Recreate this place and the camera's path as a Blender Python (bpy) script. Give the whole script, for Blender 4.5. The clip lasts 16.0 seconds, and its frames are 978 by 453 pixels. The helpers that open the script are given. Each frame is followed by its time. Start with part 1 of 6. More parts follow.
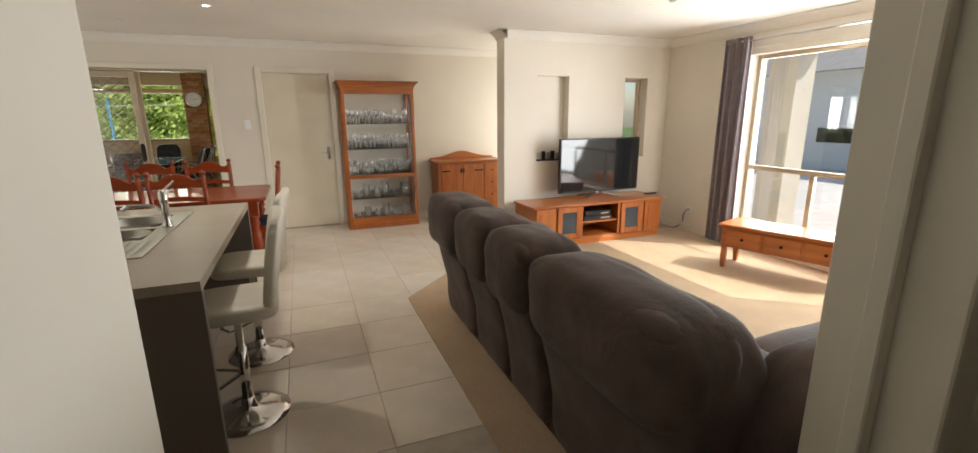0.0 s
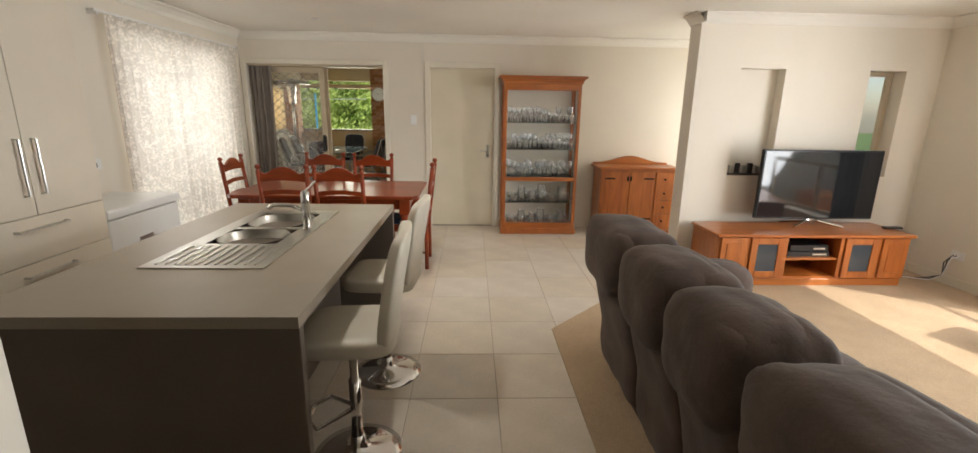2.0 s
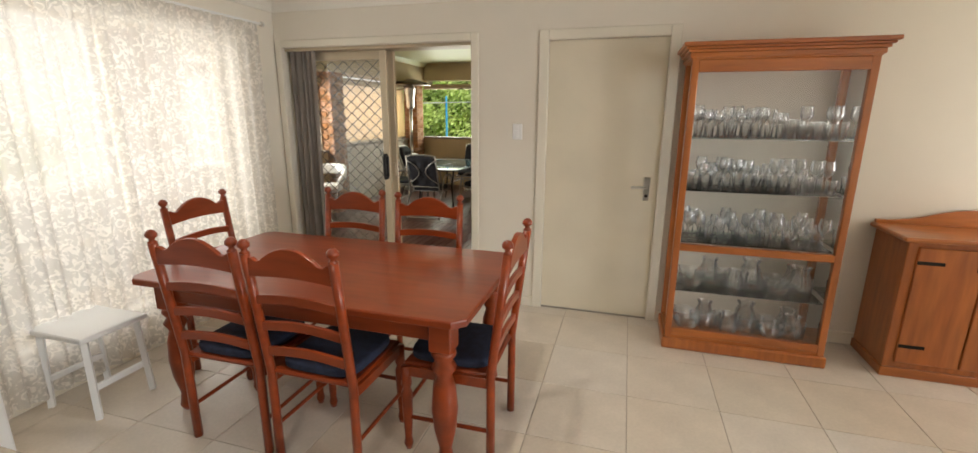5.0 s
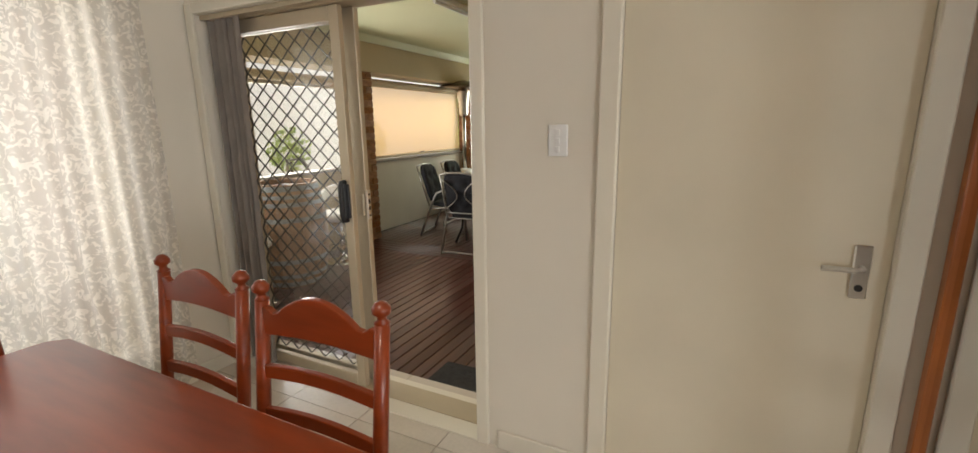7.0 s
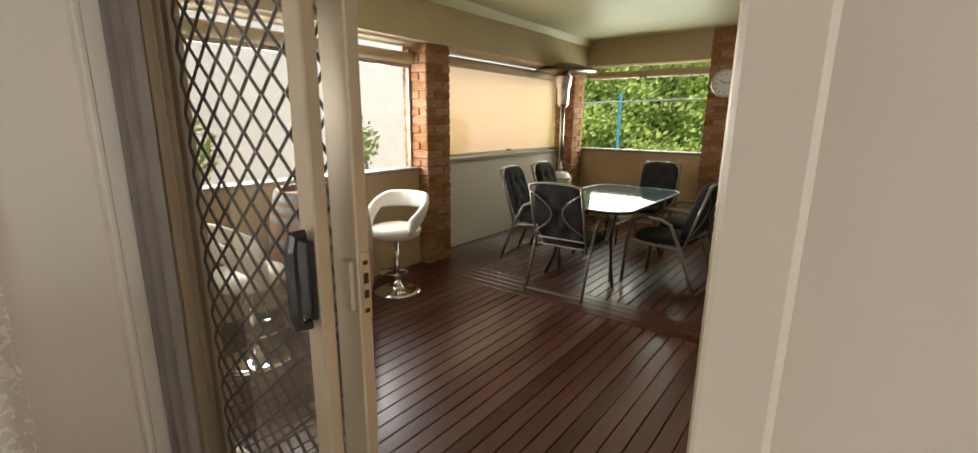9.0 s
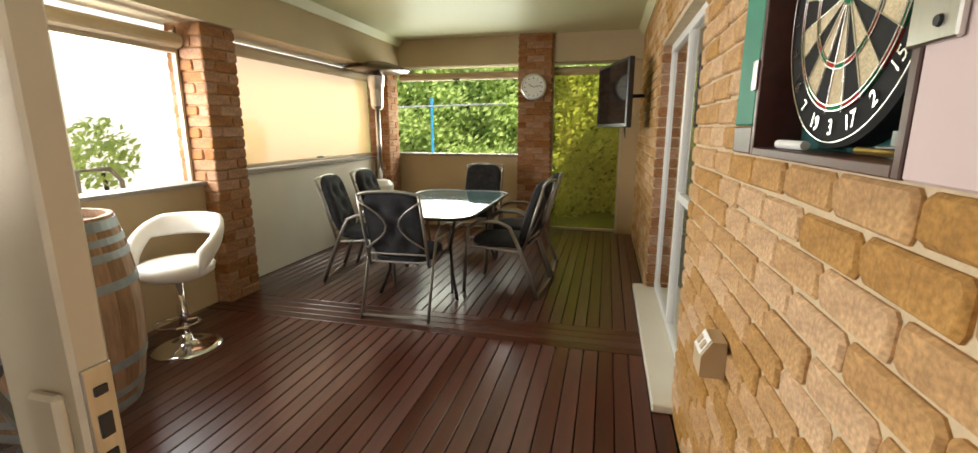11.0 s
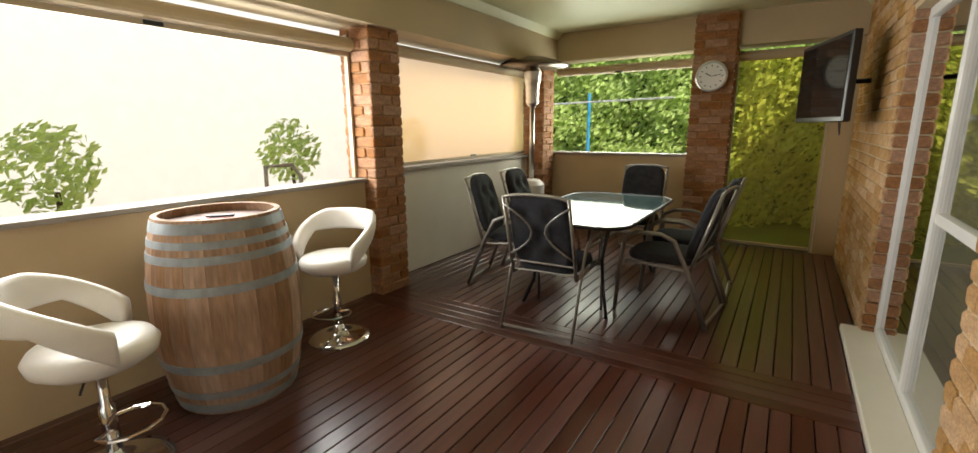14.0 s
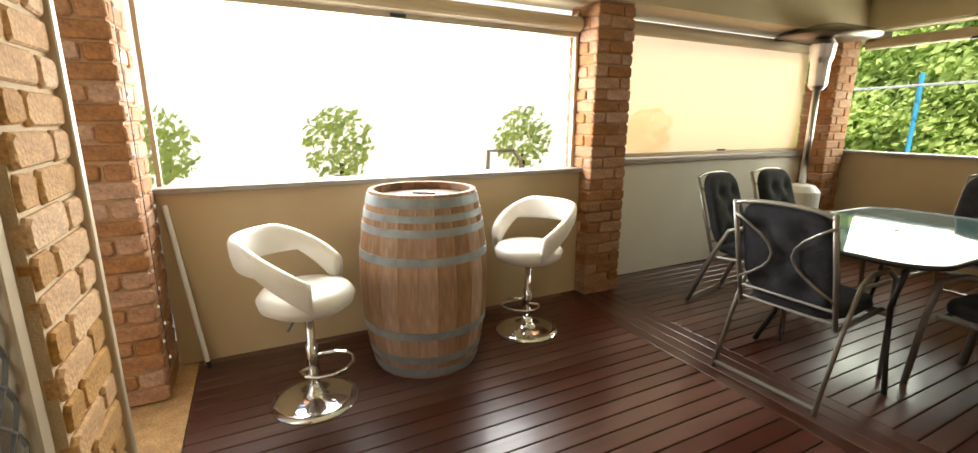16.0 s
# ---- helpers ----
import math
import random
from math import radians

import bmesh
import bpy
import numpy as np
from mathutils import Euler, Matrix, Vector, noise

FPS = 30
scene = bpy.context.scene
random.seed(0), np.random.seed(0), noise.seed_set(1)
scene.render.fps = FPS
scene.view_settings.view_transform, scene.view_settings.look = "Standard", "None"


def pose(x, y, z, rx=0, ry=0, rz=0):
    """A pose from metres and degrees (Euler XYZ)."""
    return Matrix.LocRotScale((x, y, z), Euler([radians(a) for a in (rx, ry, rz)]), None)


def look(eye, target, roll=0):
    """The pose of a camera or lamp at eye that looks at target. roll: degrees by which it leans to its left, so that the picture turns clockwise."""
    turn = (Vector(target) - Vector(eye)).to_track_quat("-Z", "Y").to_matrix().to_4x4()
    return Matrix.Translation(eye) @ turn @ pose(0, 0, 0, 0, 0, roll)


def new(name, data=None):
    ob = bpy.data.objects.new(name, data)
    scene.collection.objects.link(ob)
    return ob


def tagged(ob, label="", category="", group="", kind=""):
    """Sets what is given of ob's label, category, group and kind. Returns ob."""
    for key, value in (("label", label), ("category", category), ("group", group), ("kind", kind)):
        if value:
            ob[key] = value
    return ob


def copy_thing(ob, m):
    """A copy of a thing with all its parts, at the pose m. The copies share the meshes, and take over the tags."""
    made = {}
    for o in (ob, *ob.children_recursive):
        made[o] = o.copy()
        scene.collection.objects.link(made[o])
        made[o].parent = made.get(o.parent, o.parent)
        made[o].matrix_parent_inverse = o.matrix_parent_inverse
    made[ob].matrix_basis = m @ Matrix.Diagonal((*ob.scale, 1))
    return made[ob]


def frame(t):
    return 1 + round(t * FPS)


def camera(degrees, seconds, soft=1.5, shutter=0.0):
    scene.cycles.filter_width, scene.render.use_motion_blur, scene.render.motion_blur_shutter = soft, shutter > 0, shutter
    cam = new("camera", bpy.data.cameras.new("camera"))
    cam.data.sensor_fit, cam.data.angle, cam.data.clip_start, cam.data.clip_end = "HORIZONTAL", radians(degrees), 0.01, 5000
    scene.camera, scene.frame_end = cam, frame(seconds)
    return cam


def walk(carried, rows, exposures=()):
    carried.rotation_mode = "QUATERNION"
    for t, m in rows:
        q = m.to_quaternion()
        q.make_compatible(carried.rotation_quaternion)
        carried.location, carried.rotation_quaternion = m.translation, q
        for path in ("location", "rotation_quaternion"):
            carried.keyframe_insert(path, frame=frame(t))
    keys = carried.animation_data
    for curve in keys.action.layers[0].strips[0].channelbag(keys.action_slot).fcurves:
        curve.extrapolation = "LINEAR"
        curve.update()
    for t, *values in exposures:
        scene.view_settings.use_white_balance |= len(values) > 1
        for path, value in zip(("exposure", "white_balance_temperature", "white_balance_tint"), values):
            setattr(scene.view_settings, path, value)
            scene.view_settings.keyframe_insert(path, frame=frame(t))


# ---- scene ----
cam = camera(93.0, 16.0)
PATH = [
    (0, (-0.146, -0.166, 1.513), (0.569, 1.643, 1.046), -0.4),
    (0.5, (-0.01, -0.243, 1.544), (0.47, 1.639, 1.067), -0.3),
    (1, (0.004, -0.112, 1.526), (0.426, 1.783, 1.048), 0.0),
    (1.5, (-0.033, 0.16, 1.535), (0.279, 2.078, 1.058), 0.6),
    (2, (-0.017, 0.447, 1.536), (0.057, 2.386, 1.054), 0.9),
    (2.5, (0.01, 0.798, 1.536), (-0.075, 2.737, 1.054), 1.0),
    (3, (-0.013, 1.185, 1.581), (-0.274, 3.103, 1.075), 0.5),
    (5.5, (0.038, 3.595, 1.525), (-0.514, 5.459, 1.056), 0.4),
    (6, (-0.087, 4.031, 1.504), (-0.629, 5.898, 1.037), 0.6),
    (6.5, (-0.125, 4.533, 1.508), (-0.851, 6.331, 1.016), -0.4),
    (7, (-0.219, 4.955, 1.475), (-1.097, 6.7, 1.044), -0.8),
    (7.5, (-0.327, 5.373, 1.5), (-1.363, 7.017, 1.03), -0.1),
    (8, (-0.535, 5.768, 1.48), (-1.73, 7.302, 1.01), 0.7),
    (9.3, (-1.19, 6.33, 1.41), (-2.37, 7.89, 0.97), 0.5),
    (10.3, (-1.336, 6.51, 1.335), (-2.338, 8.192, 0.93), 0.7),
    (10.5, (-1.368, 6.537, 1.345), (-2.21, 8.305, 0.939), 0.5),
    (11, (-1.442, 6.574, 1.362), (-1.919, 8.473, 0.952), 0.0),
    (11.5, (-1.489, 6.607, 1.363), (-1.863, 8.528, 0.954), -0.1),
    (12, (-1.512, 6.691, 1.358), (-1.861, 8.617, 0.947), -0.4),
    (12.5, (-1.476, 6.856, 1.363), (-1.808, 8.784, 0.949), -0.7),
    (13, (-1.492, 6.955, 1.365), (-1.898, 8.869, 0.954), -1.1),
    (13.5, (-1.555, 6.929, 1.368), (-2.278, 8.748, 0.96), -1.1),
    (14, (-1.577, 6.908, 1.361), (-2.637, 8.551, 0.944), -0.5),
    (14.5, (-1.619, 6.982, 1.339), (-2.953, 8.409, 0.911), -0.2),
    (15, (-1.616, 7.148, 1.346), (-3.208, 8.28, 0.913), 0.0),
    (15.5, (-1.615, 7.235, 1.335), (-3.327, 8.169, 0.893), 0.1),
    (16, (-1.617, 7.344, 1.312), (-3.359, 8.221, 0.867), 0.3),
]
walk(cam, [(t, look(eye, target, roll)) for t, eye, target, roll in PATH],
     exposures=[(0, 0.0), (1, 0.15), (1.5, -0.2), (2.5, 0.15), (3, 0.05), (5.5, 0.1), (7, -0.05), (8, -0.5), (10.3, 0.75), (11.2, 0.4), (12.5, 0.5), (13, 0.5), (13.5, 0.2), (14, 0.1), (14.5, 0.25), (16, 0.55)])

# ---- world, sun, lamps ----
world = bpy.data.worlds.new("sky")
scene.world = world
world.use_nodes = True
wn = world.node_tree.nodes
sky = wn.new("ShaderNodeTexSky")
sky.sky_type = "NISHITA"
sky.sun_disc = False
SUN_FROM = Vector((0.66, -0.5, 0.85)).normalized()
sky.sun_elevation = math.asin(SUN_FROM.z)
sky.sun_rotation = math.atan2(SUN_FROM.x, SUN_FROM.y)
world.node_tree.links.new(sky.outputs[0], wn["Background"].inputs[0])
wn["Background"].inputs[1].default_value = 0.15
sun_data = bpy.data.lights.new("sun", "SUN")
sun_data.energy, sun_data.angle, sun_data.color = 5.0, radians(0.6), (1.0, 0.95, 0.86)
sun = new("sun", sun_data)
sun.matrix_world = look(SUN_FROM * 50, (0, 0, 0))


def area(name, eye, target, sx, sy, watts, color=(1, 1, 1)):
    d = bpy.data.lights.new(name, "AREA")
    d.shape, d.size, d.size_y, d.energy, d.color = "RECTANGLE", sx, sy, watts, color
    o = new(name, d)
    o.matrix_world = look(eye, target)
    return o


# daylight in the openings of the rooms and the deck
area("living_window_light", (4.62, 2.5, 1.3), (0, 2.9, 1.0), 2.5, 1.7, 165, (0.95, 0.98, 1.0))
area("alcove_window_light", (3.34, 5.95, 1.3), (0, 6.3, 1.2), 1.0, 1.5, 24, (1.0, 0.97, 0.9))
area("lace_window_light", (-3.35, 5.35, 1.3), (0, 5.35, 0.9), 1.7, 1.7, 28, (1.0, 1.0, 0.97))
area("deck_side_light", (-4.95, 8.23, 1.5), (-1.0, 8.18, 0.6), 2.5, 0.9, 92, (1.0, 0.99, 0.95))
area("deck_far_light", (-3.6, 13.63, 1.55), (-3.2, 9, 0.4), 1.8, 0.9, 42, (0.97, 1.0, 0.85))

area("blind_light", (-5.0, 11.38, 1.5), (-1.5, 11.18, 0.8), 2.6, 0.9, 11, (1.0, 0.85, 0.65))
for lx, ly in ((-0.81, 4.75), (-0.81, 3.1)):
    dl = bpy.data.lights.new("downlight_lamp", "SPOT")
    dl.energy, dl.spot_size, dl.spot_blend, dl.color, dl.shadow_soft_size = 42, radians(130), 0.8, (1.0, 0.93, 0.82), 0.05
    new("downlight_lamp", dl).matrix_world = look((lx, ly, 2.4), (lx, ly + 0.001, 0))

# ---- materials ----


def mat(name, color, rough=0.6, metal=0.0, var=0.12, scale=6.0, grain=0.0, gscale=120.0, bump=0.0, bscale=90.0,
        stretch=(1, 1, 1), rand=0.0, trans=0.0, spec=0.5, coat=0.0, sheen=0.0, second=None):
    m = bpy.data.materials.new(name)
    m.use_nodes = True
    n, l = m.node_tree.nodes, m.node_tree.links
    b = n["Principled BSDF"]
    b.inputs["Roughness"].default_value = rough
    b.inputs["Metallic"].default_value = metal
    b.inputs["Specular IOR Level"].default_value = spec
    b.inputs["Coat Weight"].default_value = coat
    b.inputs["Coat Roughness"].default_value = 0.15
    b.inputs["Sheen Weight"].default_value = sheen
    b.inputs["Transmission Weight"].default_value = trans
    tc = n.new("ShaderNodeTexCoord")
    mp = n.new("ShaderNodeMapping")
    mp.inputs["Scale"].default_value = stretch
    l.new(tc.outputs["Object"], mp.inputs["Vector"])
    big = n.new("ShaderNodeTexNoise")
    big.inputs["Scale"].default_value, big.inputs["Detail"].default_value = scale, 6
    l.new(mp.outputs[0], big.inputs["Vector"])
    ramp = n.new("ShaderNodeMix")
    ramp.data_type = "RGBA"
    c = Vector(color)
    lo = second if second else tuple(c * (1 - var))
    ramp.inputs["A"].default_value = (*lo, 1)
    ramp.inputs["B"].default_value = (*(tuple(min(1, v * (1 + var)) for v in c) if not second else color), 1)
    mr = n.new("ShaderNodeMapRange")
    mr.inputs["From Min"].default_value, mr.inputs["From Max"].default_value = 0.3, 0.7
    l.new(big.outputs["Fac"], mr.inputs["Value"])
    l.new(mr.outputs[0], ramp.inputs["Factor"])
    out = ramp.outputs["Result"]
    if grain:
        fine = n.new("ShaderNodeTexNoise")
        fine.inputs["Scale"].default_value, fine.inputs["Detail"].default_value = gscale, 4
        l.new(mp.outputs[0], fine.inputs["Vector"])
        g = n.new("ShaderNodeMapRange")
        g.inputs["From Min"].default_value, g.inputs["From Max"].default_value = 0.3, 0.7
        g.inputs["To Min"].default_value, g.inputs["To Max"].default_value = 1 - grain, 1 + grain * 0.4
        l.new(fine.outputs["Fac"], g.inputs["Value"])
        mul = n.new("ShaderNodeVectorMath")
        mul.operation = "SCALE"
        l.new(out, mul.inputs[0])
        l.new(g.outputs[0], mul.inputs["Scale"])
        out = mul.outputs[0]
    if rand:
        oi = n.new("ShaderNodeObjectInfo")
        r = n.new("ShaderNodeMapRange")
        r.inputs["To Min"].default_value, r.inputs["To Max"].default_value = 1 - rand, 1 + rand
        l.new(oi.outputs["Random"], r.inputs["Value"])
        hs = n.new("ShaderNodeHueSaturation")
        l.new(r.outputs[0], hs.inputs["Value"])
        s2 = n.new("ShaderNodeMapRange")
        s2.inputs["To Min"].default_value, s2.inputs["To Max"].default_value = 1.1, 0.75
        l.new(oi.outputs["Random"], s2.inputs["Value"])
        l.new(s2.outputs[0], hs.inputs["Saturation"])
        l.new(out, hs.inputs["Color"])
        out = hs.outputs[0]
    l.new(out, b.inputs["Base Color"])
    if bump:
        bn = n.new("ShaderNodeTexNoise")
        bn.inputs["Scale"].default_value, bn.inputs["Detail"].default_value = bscale, 5
        l.new(mp.outputs[0], bn.inputs["Vector"])
        bp = n.new("ShaderNodeBump")
        bp.inputs["Strength"].default_value, bp.inputs["Distance"].default_value = bump, 0.01
        l.new(bn.outputs["Fac"], bp.inputs["Height"])
        l.new(bp.outputs[0], b.inputs["Normal"])
    return m


def veil(name, color, clear, pattern=0.0, pscale=14.0, glow=0.5, tint=(1, 1, 1)):
    """A thin cloth or mesh: part of the light goes straight through, the rest is scattered on both sides."""
    m = bpy.data.materials.new(name)
    m.use_nodes = True
    n, l = m.node_tree.nodes, m.node_tree.links
    n.remove(n["Principled BSDF"])
    d, t, tr = n.new("ShaderNodeBsdfDiffuse"), n.new("ShaderNodeBsdfTranslucent"), n.new("ShaderNodeBsdfTransparent")
    tr.inputs[0].default_value = (*tint, 1)
    d.inputs[0].default_value = t.inputs[0].default_value = (*color, 1)
    a, b = n.new("ShaderNodeMixShader"), n.new("ShaderNodeMixShader")
    a.inputs[0].default_value = glow
    l.new(d.outputs[0], a.inputs[1])
    l.new(t.outputs[0], a.inputs[2])
    l.new(a.outputs[0], b.inputs[1])
    l.new(tr.outputs[0], b.inputs[2])
    b.inputs[0].default_value = clear
    if pattern:
        tc = n.new("ShaderNodeTexCoord")
        v = n.new("ShaderNodeTexNoise")
        v.inputs["Scale"].default_value, v.inputs["Detail"].default_value = pscale, 3
        v.inputs["Distortion"].default_value = 1.6
        l.new(tc.outputs["Object"], v.inputs["Vector"])
        r = n.new("ShaderNodeMapRange")
        r.inputs["From Min"].default_value, r.inputs["From Max"].default_value = 0.5, 0.58
        r.inputs["To Min"].default_value, r.inputs["To Max"].default_value = clear, max(0, clear - pattern)
        l.new(v.outputs["Fac"], r.inputs["Value"])
        l.new(r.outputs[0], b.inputs[0])
    l.new(b.outputs[0], n["Material Output"].inputs[0])
    return m


def glow_mat(name, color, strength):
    m = bpy.data.materials.new(name)
    m.use_nodes = True
    b = m.node_tree.nodes["Principled BSDF"]
    b.inputs["Emission Color"].default_value = (*color, 1)
    b.inputs["Emission Strength"].default_value = strength
    return m


def clear_glass(name, tint=(1, 1, 1), gloss=0.06, rough=0.02):
    m = bpy.data.materials.new(name)
    m.use_nodes = True
    n, l = m.node_tree.nodes, m.node_tree.links
    n.remove(n["Principled BSDF"])
    t, g, x, f = n.new("ShaderNodeBsdfTransparent"), n.new("ShaderNodeBsdfGlossy"), n.new("ShaderNodeMixShader"), n.new("ShaderNodeFresnel")
    t.inputs[0].default_value = (*tint, 1)
    g.inputs["Roughness"].default_value = rough
    ad = n.new("ShaderNodeMath")
    ad.inputs[1].default_value = gloss
    l.new(f.outputs[0], ad.inputs[0])
    l.new(ad.outputs[0], x.inputs[0])
    l.new(t.outputs[0], x.inputs[1])
    l.new(g.outputs[0], x.inputs[2])
    l.new(x.outputs[0], n["Material Output"].inputs[0])
    return m


WALL = mat("cream wall paint", (0.75, 0.695, 0.6), 0.55, var=0.03, scale=1.5, bump=0.04, bscale=160)
CEIL = mat("white ceiling paint", (0.8, 0.77, 0.7), 0.8, var=0.03, scale=1.2)
TRIM = mat("cream gloss trim paint", (0.76, 0.71, 0.6), 0.35, var=0.04, scale=3)
DOORP = mat("cream door paint", (0.74, 0.67, 0.53), 0.4, var=0.06, scale=2, bump=0.03, bscale=40)
TILE = mat("cream porcelain tile", (0.66, 0.58, 0.48), 0.24, var=0.06, scale=5, grain=0.05, gscale=60, rand=0.015)
GROUT = mat("beige grout", (0.42, 0.36, 0.29), 0.9)
CARPET = mat("beige loop carpet", (0.5, 0.36, 0.23), 0.95, var=0.08, scale=3, grain=0.3, gscale=260, bump=0.5, bscale=260)
PINE = mat("orange stained pine", (0.36, 0.1, 0.02), 0.32, var=0.3, scale=7, grain=0.25, gscale=30, stretch=(1, 1, 0.12), coat=0.3, second=(0.47, 0.15, 0.032))
PINEH = mat("orange pine along its length", (0.48, 0.155, 0.03), 0.32, var=0.3, scale=7, grain=0.25, gscale=30, stretch=(0.12, 1, 1), coat=0.3, second=(0.35, 0.095, 0.018))
REDWOOD = mat("red brown polished timber", (0.3, 0.05, 0.01), 0.3, var=0.25, scale=6, grain=0.2, gscale=26, stretch=(0.15, 1, 1), coat=0.2, spec=0.35, second=(0.19, 0.031, 0.008))
SUEDE = mat("brown grey suede", (0.085, 0.056, 0.044), 0.88, var=0.3, scale=7, grain=0.18, gscale=200, bump=0.25, bscale=30, sheen=0.08)
LAM = mat("taupe laminate", (0.33, 0.28, 0.22), 0.35, var=0.05, scale=4, grain=0.1, gscale=220)
LAMD = mat("dark taupe panel", (0.13, 0.105, 0.085), 0.45, var=0.08, scale=4, grain=0.08, gscale=200)
WHITE = mat("white enamel", (0.8, 0.8, 0.79), 0.3, var=0.02)
OFFWHITE = mat("cream melamine", (0.75, 0.68, 0.57), 0.4, var=0.02)
STEEL = mat("brushed stainless steel", (0.62, 0.61, 0.58), 0.28, 1.0, var=0.08, scale=12, stretch=(1, 8, 1))
CHROME = mat("chrome", (0.75, 0.75, 0.75), 0.08, 1.0, var=0.03)
CREAMV = mat("cream vinyl", (0.68, 0.63, 0.53), 0.4, var=0.05, scale=8, bump=0.08, bscale=120)
WHITEV = mat("white vinyl", (0.8, 0.77, 0.71), 0.38, var=0.04, scale=8, bump=0.06, bscale=120)
BLACKP = mat("black plastic", (0.015, 0.015, 0.017), 0.3, var=0.2)
SCREEN = mat("dark television glass", (0.012, 0.014, 0.016), 0.06, var=0.1, spec=0.8)
NAVY = mat("navy cloth", (0.018, 0.025, 0.055), 0.9, var=0.3, scale=30, grain=0.3, gscale=200, bump=0.2, bscale=200)
MAUVE = mat("mauve grey curtain cloth", (0.2, 0.165, 0.175), 0.9, var=0.12, scale=14, bump=0.1, bscale=260)
TAUPEC = mat("taupe blind cloth", (0.22, 0.19, 0.165), 0.9, var=0.1, scale=9)
ALU = mat("beige powder coated aluminium", (0.5, 0.42, 0.3), 0.42, 0.3, var=0.06, scale=4)
BRICK = mat("sandy tumbled brick", (0.6, 0.34, 0.12), 0.9, var=0.3, scale=14, grain=0.3, gscale=95, bump=0.4, bscale=85, rand=0.2, second=(0.43, 0.23, 0.08))
BRICKR = mat("orange brown brick", (0.44, 0.2, 0.075), 0.9, var=0.3, scale=12, grain=0.3, gscale=75, bump=0.45, bscale=85, rand=0.2, second=(0.28, 0.13, 0.06))
MORTAR = mat("sand mortar", (0.58, 0.46, 0.3), 0.95, var=0.1, scale=20, bump=0.4, bscale=140)
JARRAH = mat("dark red oiled deck timber", (0.13, 0.026, 0.012), 0.34, var=0.35, scale=3, grain=0.3, gscale=22, stretch=(1, 0.1, 1), rand=0.35, coat=0.25, second=(0.055, 0.018, 0.012))
JARRAHX = mat("dark red deck timber across", (0.13, 0.028, 0.013), 0.3, var=0.35, scale=3, grain=0.3, gscale=22, stretch=(0.1, 1, 1), rand=0.3, coat=0.25, second=(0.055, 0.018, 0.012))
MORTARD = mat("brown mortar", (0.33, 0.19, 0.095), 0.95, var=0.15, scale=20, bump=0.4, bscale=140)
# near-black colour that stands in for the shade below the plank gaps
DARK = mat("gap shade black", (0.01, 0.008, 0.007), 0.9)
RENDER = mat("tan painted sheet", (0.5, 0.38, 0.22), 0.7, var=0.06, scale=2, bump=0.05, bscale=100)
RENDERW = mat("pale painted sheet", (0.68, 0.63, 0.54), 0.65, var=0.04, scale=2)
BEAM = mat("tan beam paint", (0.5, 0.4, 0.25), 0.6, var=0.05, scale=2)
# cream paint with the lawn's green bounce light mixed into the colour
DCEIL = mat("cream ceiling paint with lawn bounce", (0.66, 0.66, 0.42), 0.5, var=0.04, scale=1)
GREYT = mat("grey timber ledge", (0.3, 0.27, 0.23), 0.6, var=0.12, scale=6)
BLINDP = veil("peach mesh blind", (0.8, 0.56, 0.32), 0.22, glow=0.7)
BLINDY = veil("yellow mesh blind", (0.85, 0.58, 0.12), 0.8, glow=0.8, tint=(1.0, 0.8, 0.35))
LACE = veil("white lace", (0.78, 0.74, 0.68), 0.3, 0.28, 26.0, glow=0.45)
GLASS = clear_glass("window glass")
FLY = veil("fly wire", (0.4, 0.38, 0.33), 0.86, glow=0.3)
LAWN = mat("lawn", (0.09, 0.16, 0.025), 0.9, var=0.4, scale=2, grain=0.4, gscale=60)
LEAF = veil("bright green leaves", (0.6, 0.72, 0.26), 0.0, glow=0.45)
FENCEW = mat("white rendered fence", (0.8, 0.78, 0.73), 0.8, var=0.03)
RUBBER = mat("charcoal ribbed mat", (0.03, 0.028, 0.027), 0.95, var=0.3, scale=40, bump=0.8, bscale=220)


# ---- building helpers ----
def part(name, bm, material, parent=None, label="", smooth=False):
    me = bpy.data.meshes.new(name)
    bm.to_mesh(me)
    bm.free()
    if smooth:
        for p in me.polygons:
            p.use_smooth = True
    me.materials.append(material)
    o = new(name, me)
    o.parent = parent
    if label:
        o["label"] = label
    return o


def empty(name, m, label, category, group=""):
    o = new(name)
    o.matrix_basis = m
    return tagged(o, label, category, group)


def cut(bm, x0, y0, z0, x1, y1, z1, bevel=0.0, seg=1):
    """Adds a box to bm, with rounded edges."""
    vs = [bm.verts.new((x, y, z)) for x in (x0, x1) for y in (y0, y1) for z in (z0, z1)]
    fs = [bm.faces.new([vs[i] for i in f]) for f in ((0, 1, 3, 2), (4, 6, 7, 5), (0, 4, 5, 1), (2, 3, 7, 6), (0, 2, 6, 4), (1, 5, 7, 3))]
    if bevel:
        es = list({e for f in fs for e in f.edges})
        bmesh.ops.bevel(bm, geom=es, offset=bevel, segments=seg, affect="EDGES", profile=0.5)
    return bm


def box(x0, y0, z0, x1, y1, z1, bevel=0.0, seg=1):
    return cut(bmesh.new(), min(x0, x1), min(y0, y1), min(z0, z1), max(x0, x1), max(y0, y1), max(z0, z1), bevel, seg)


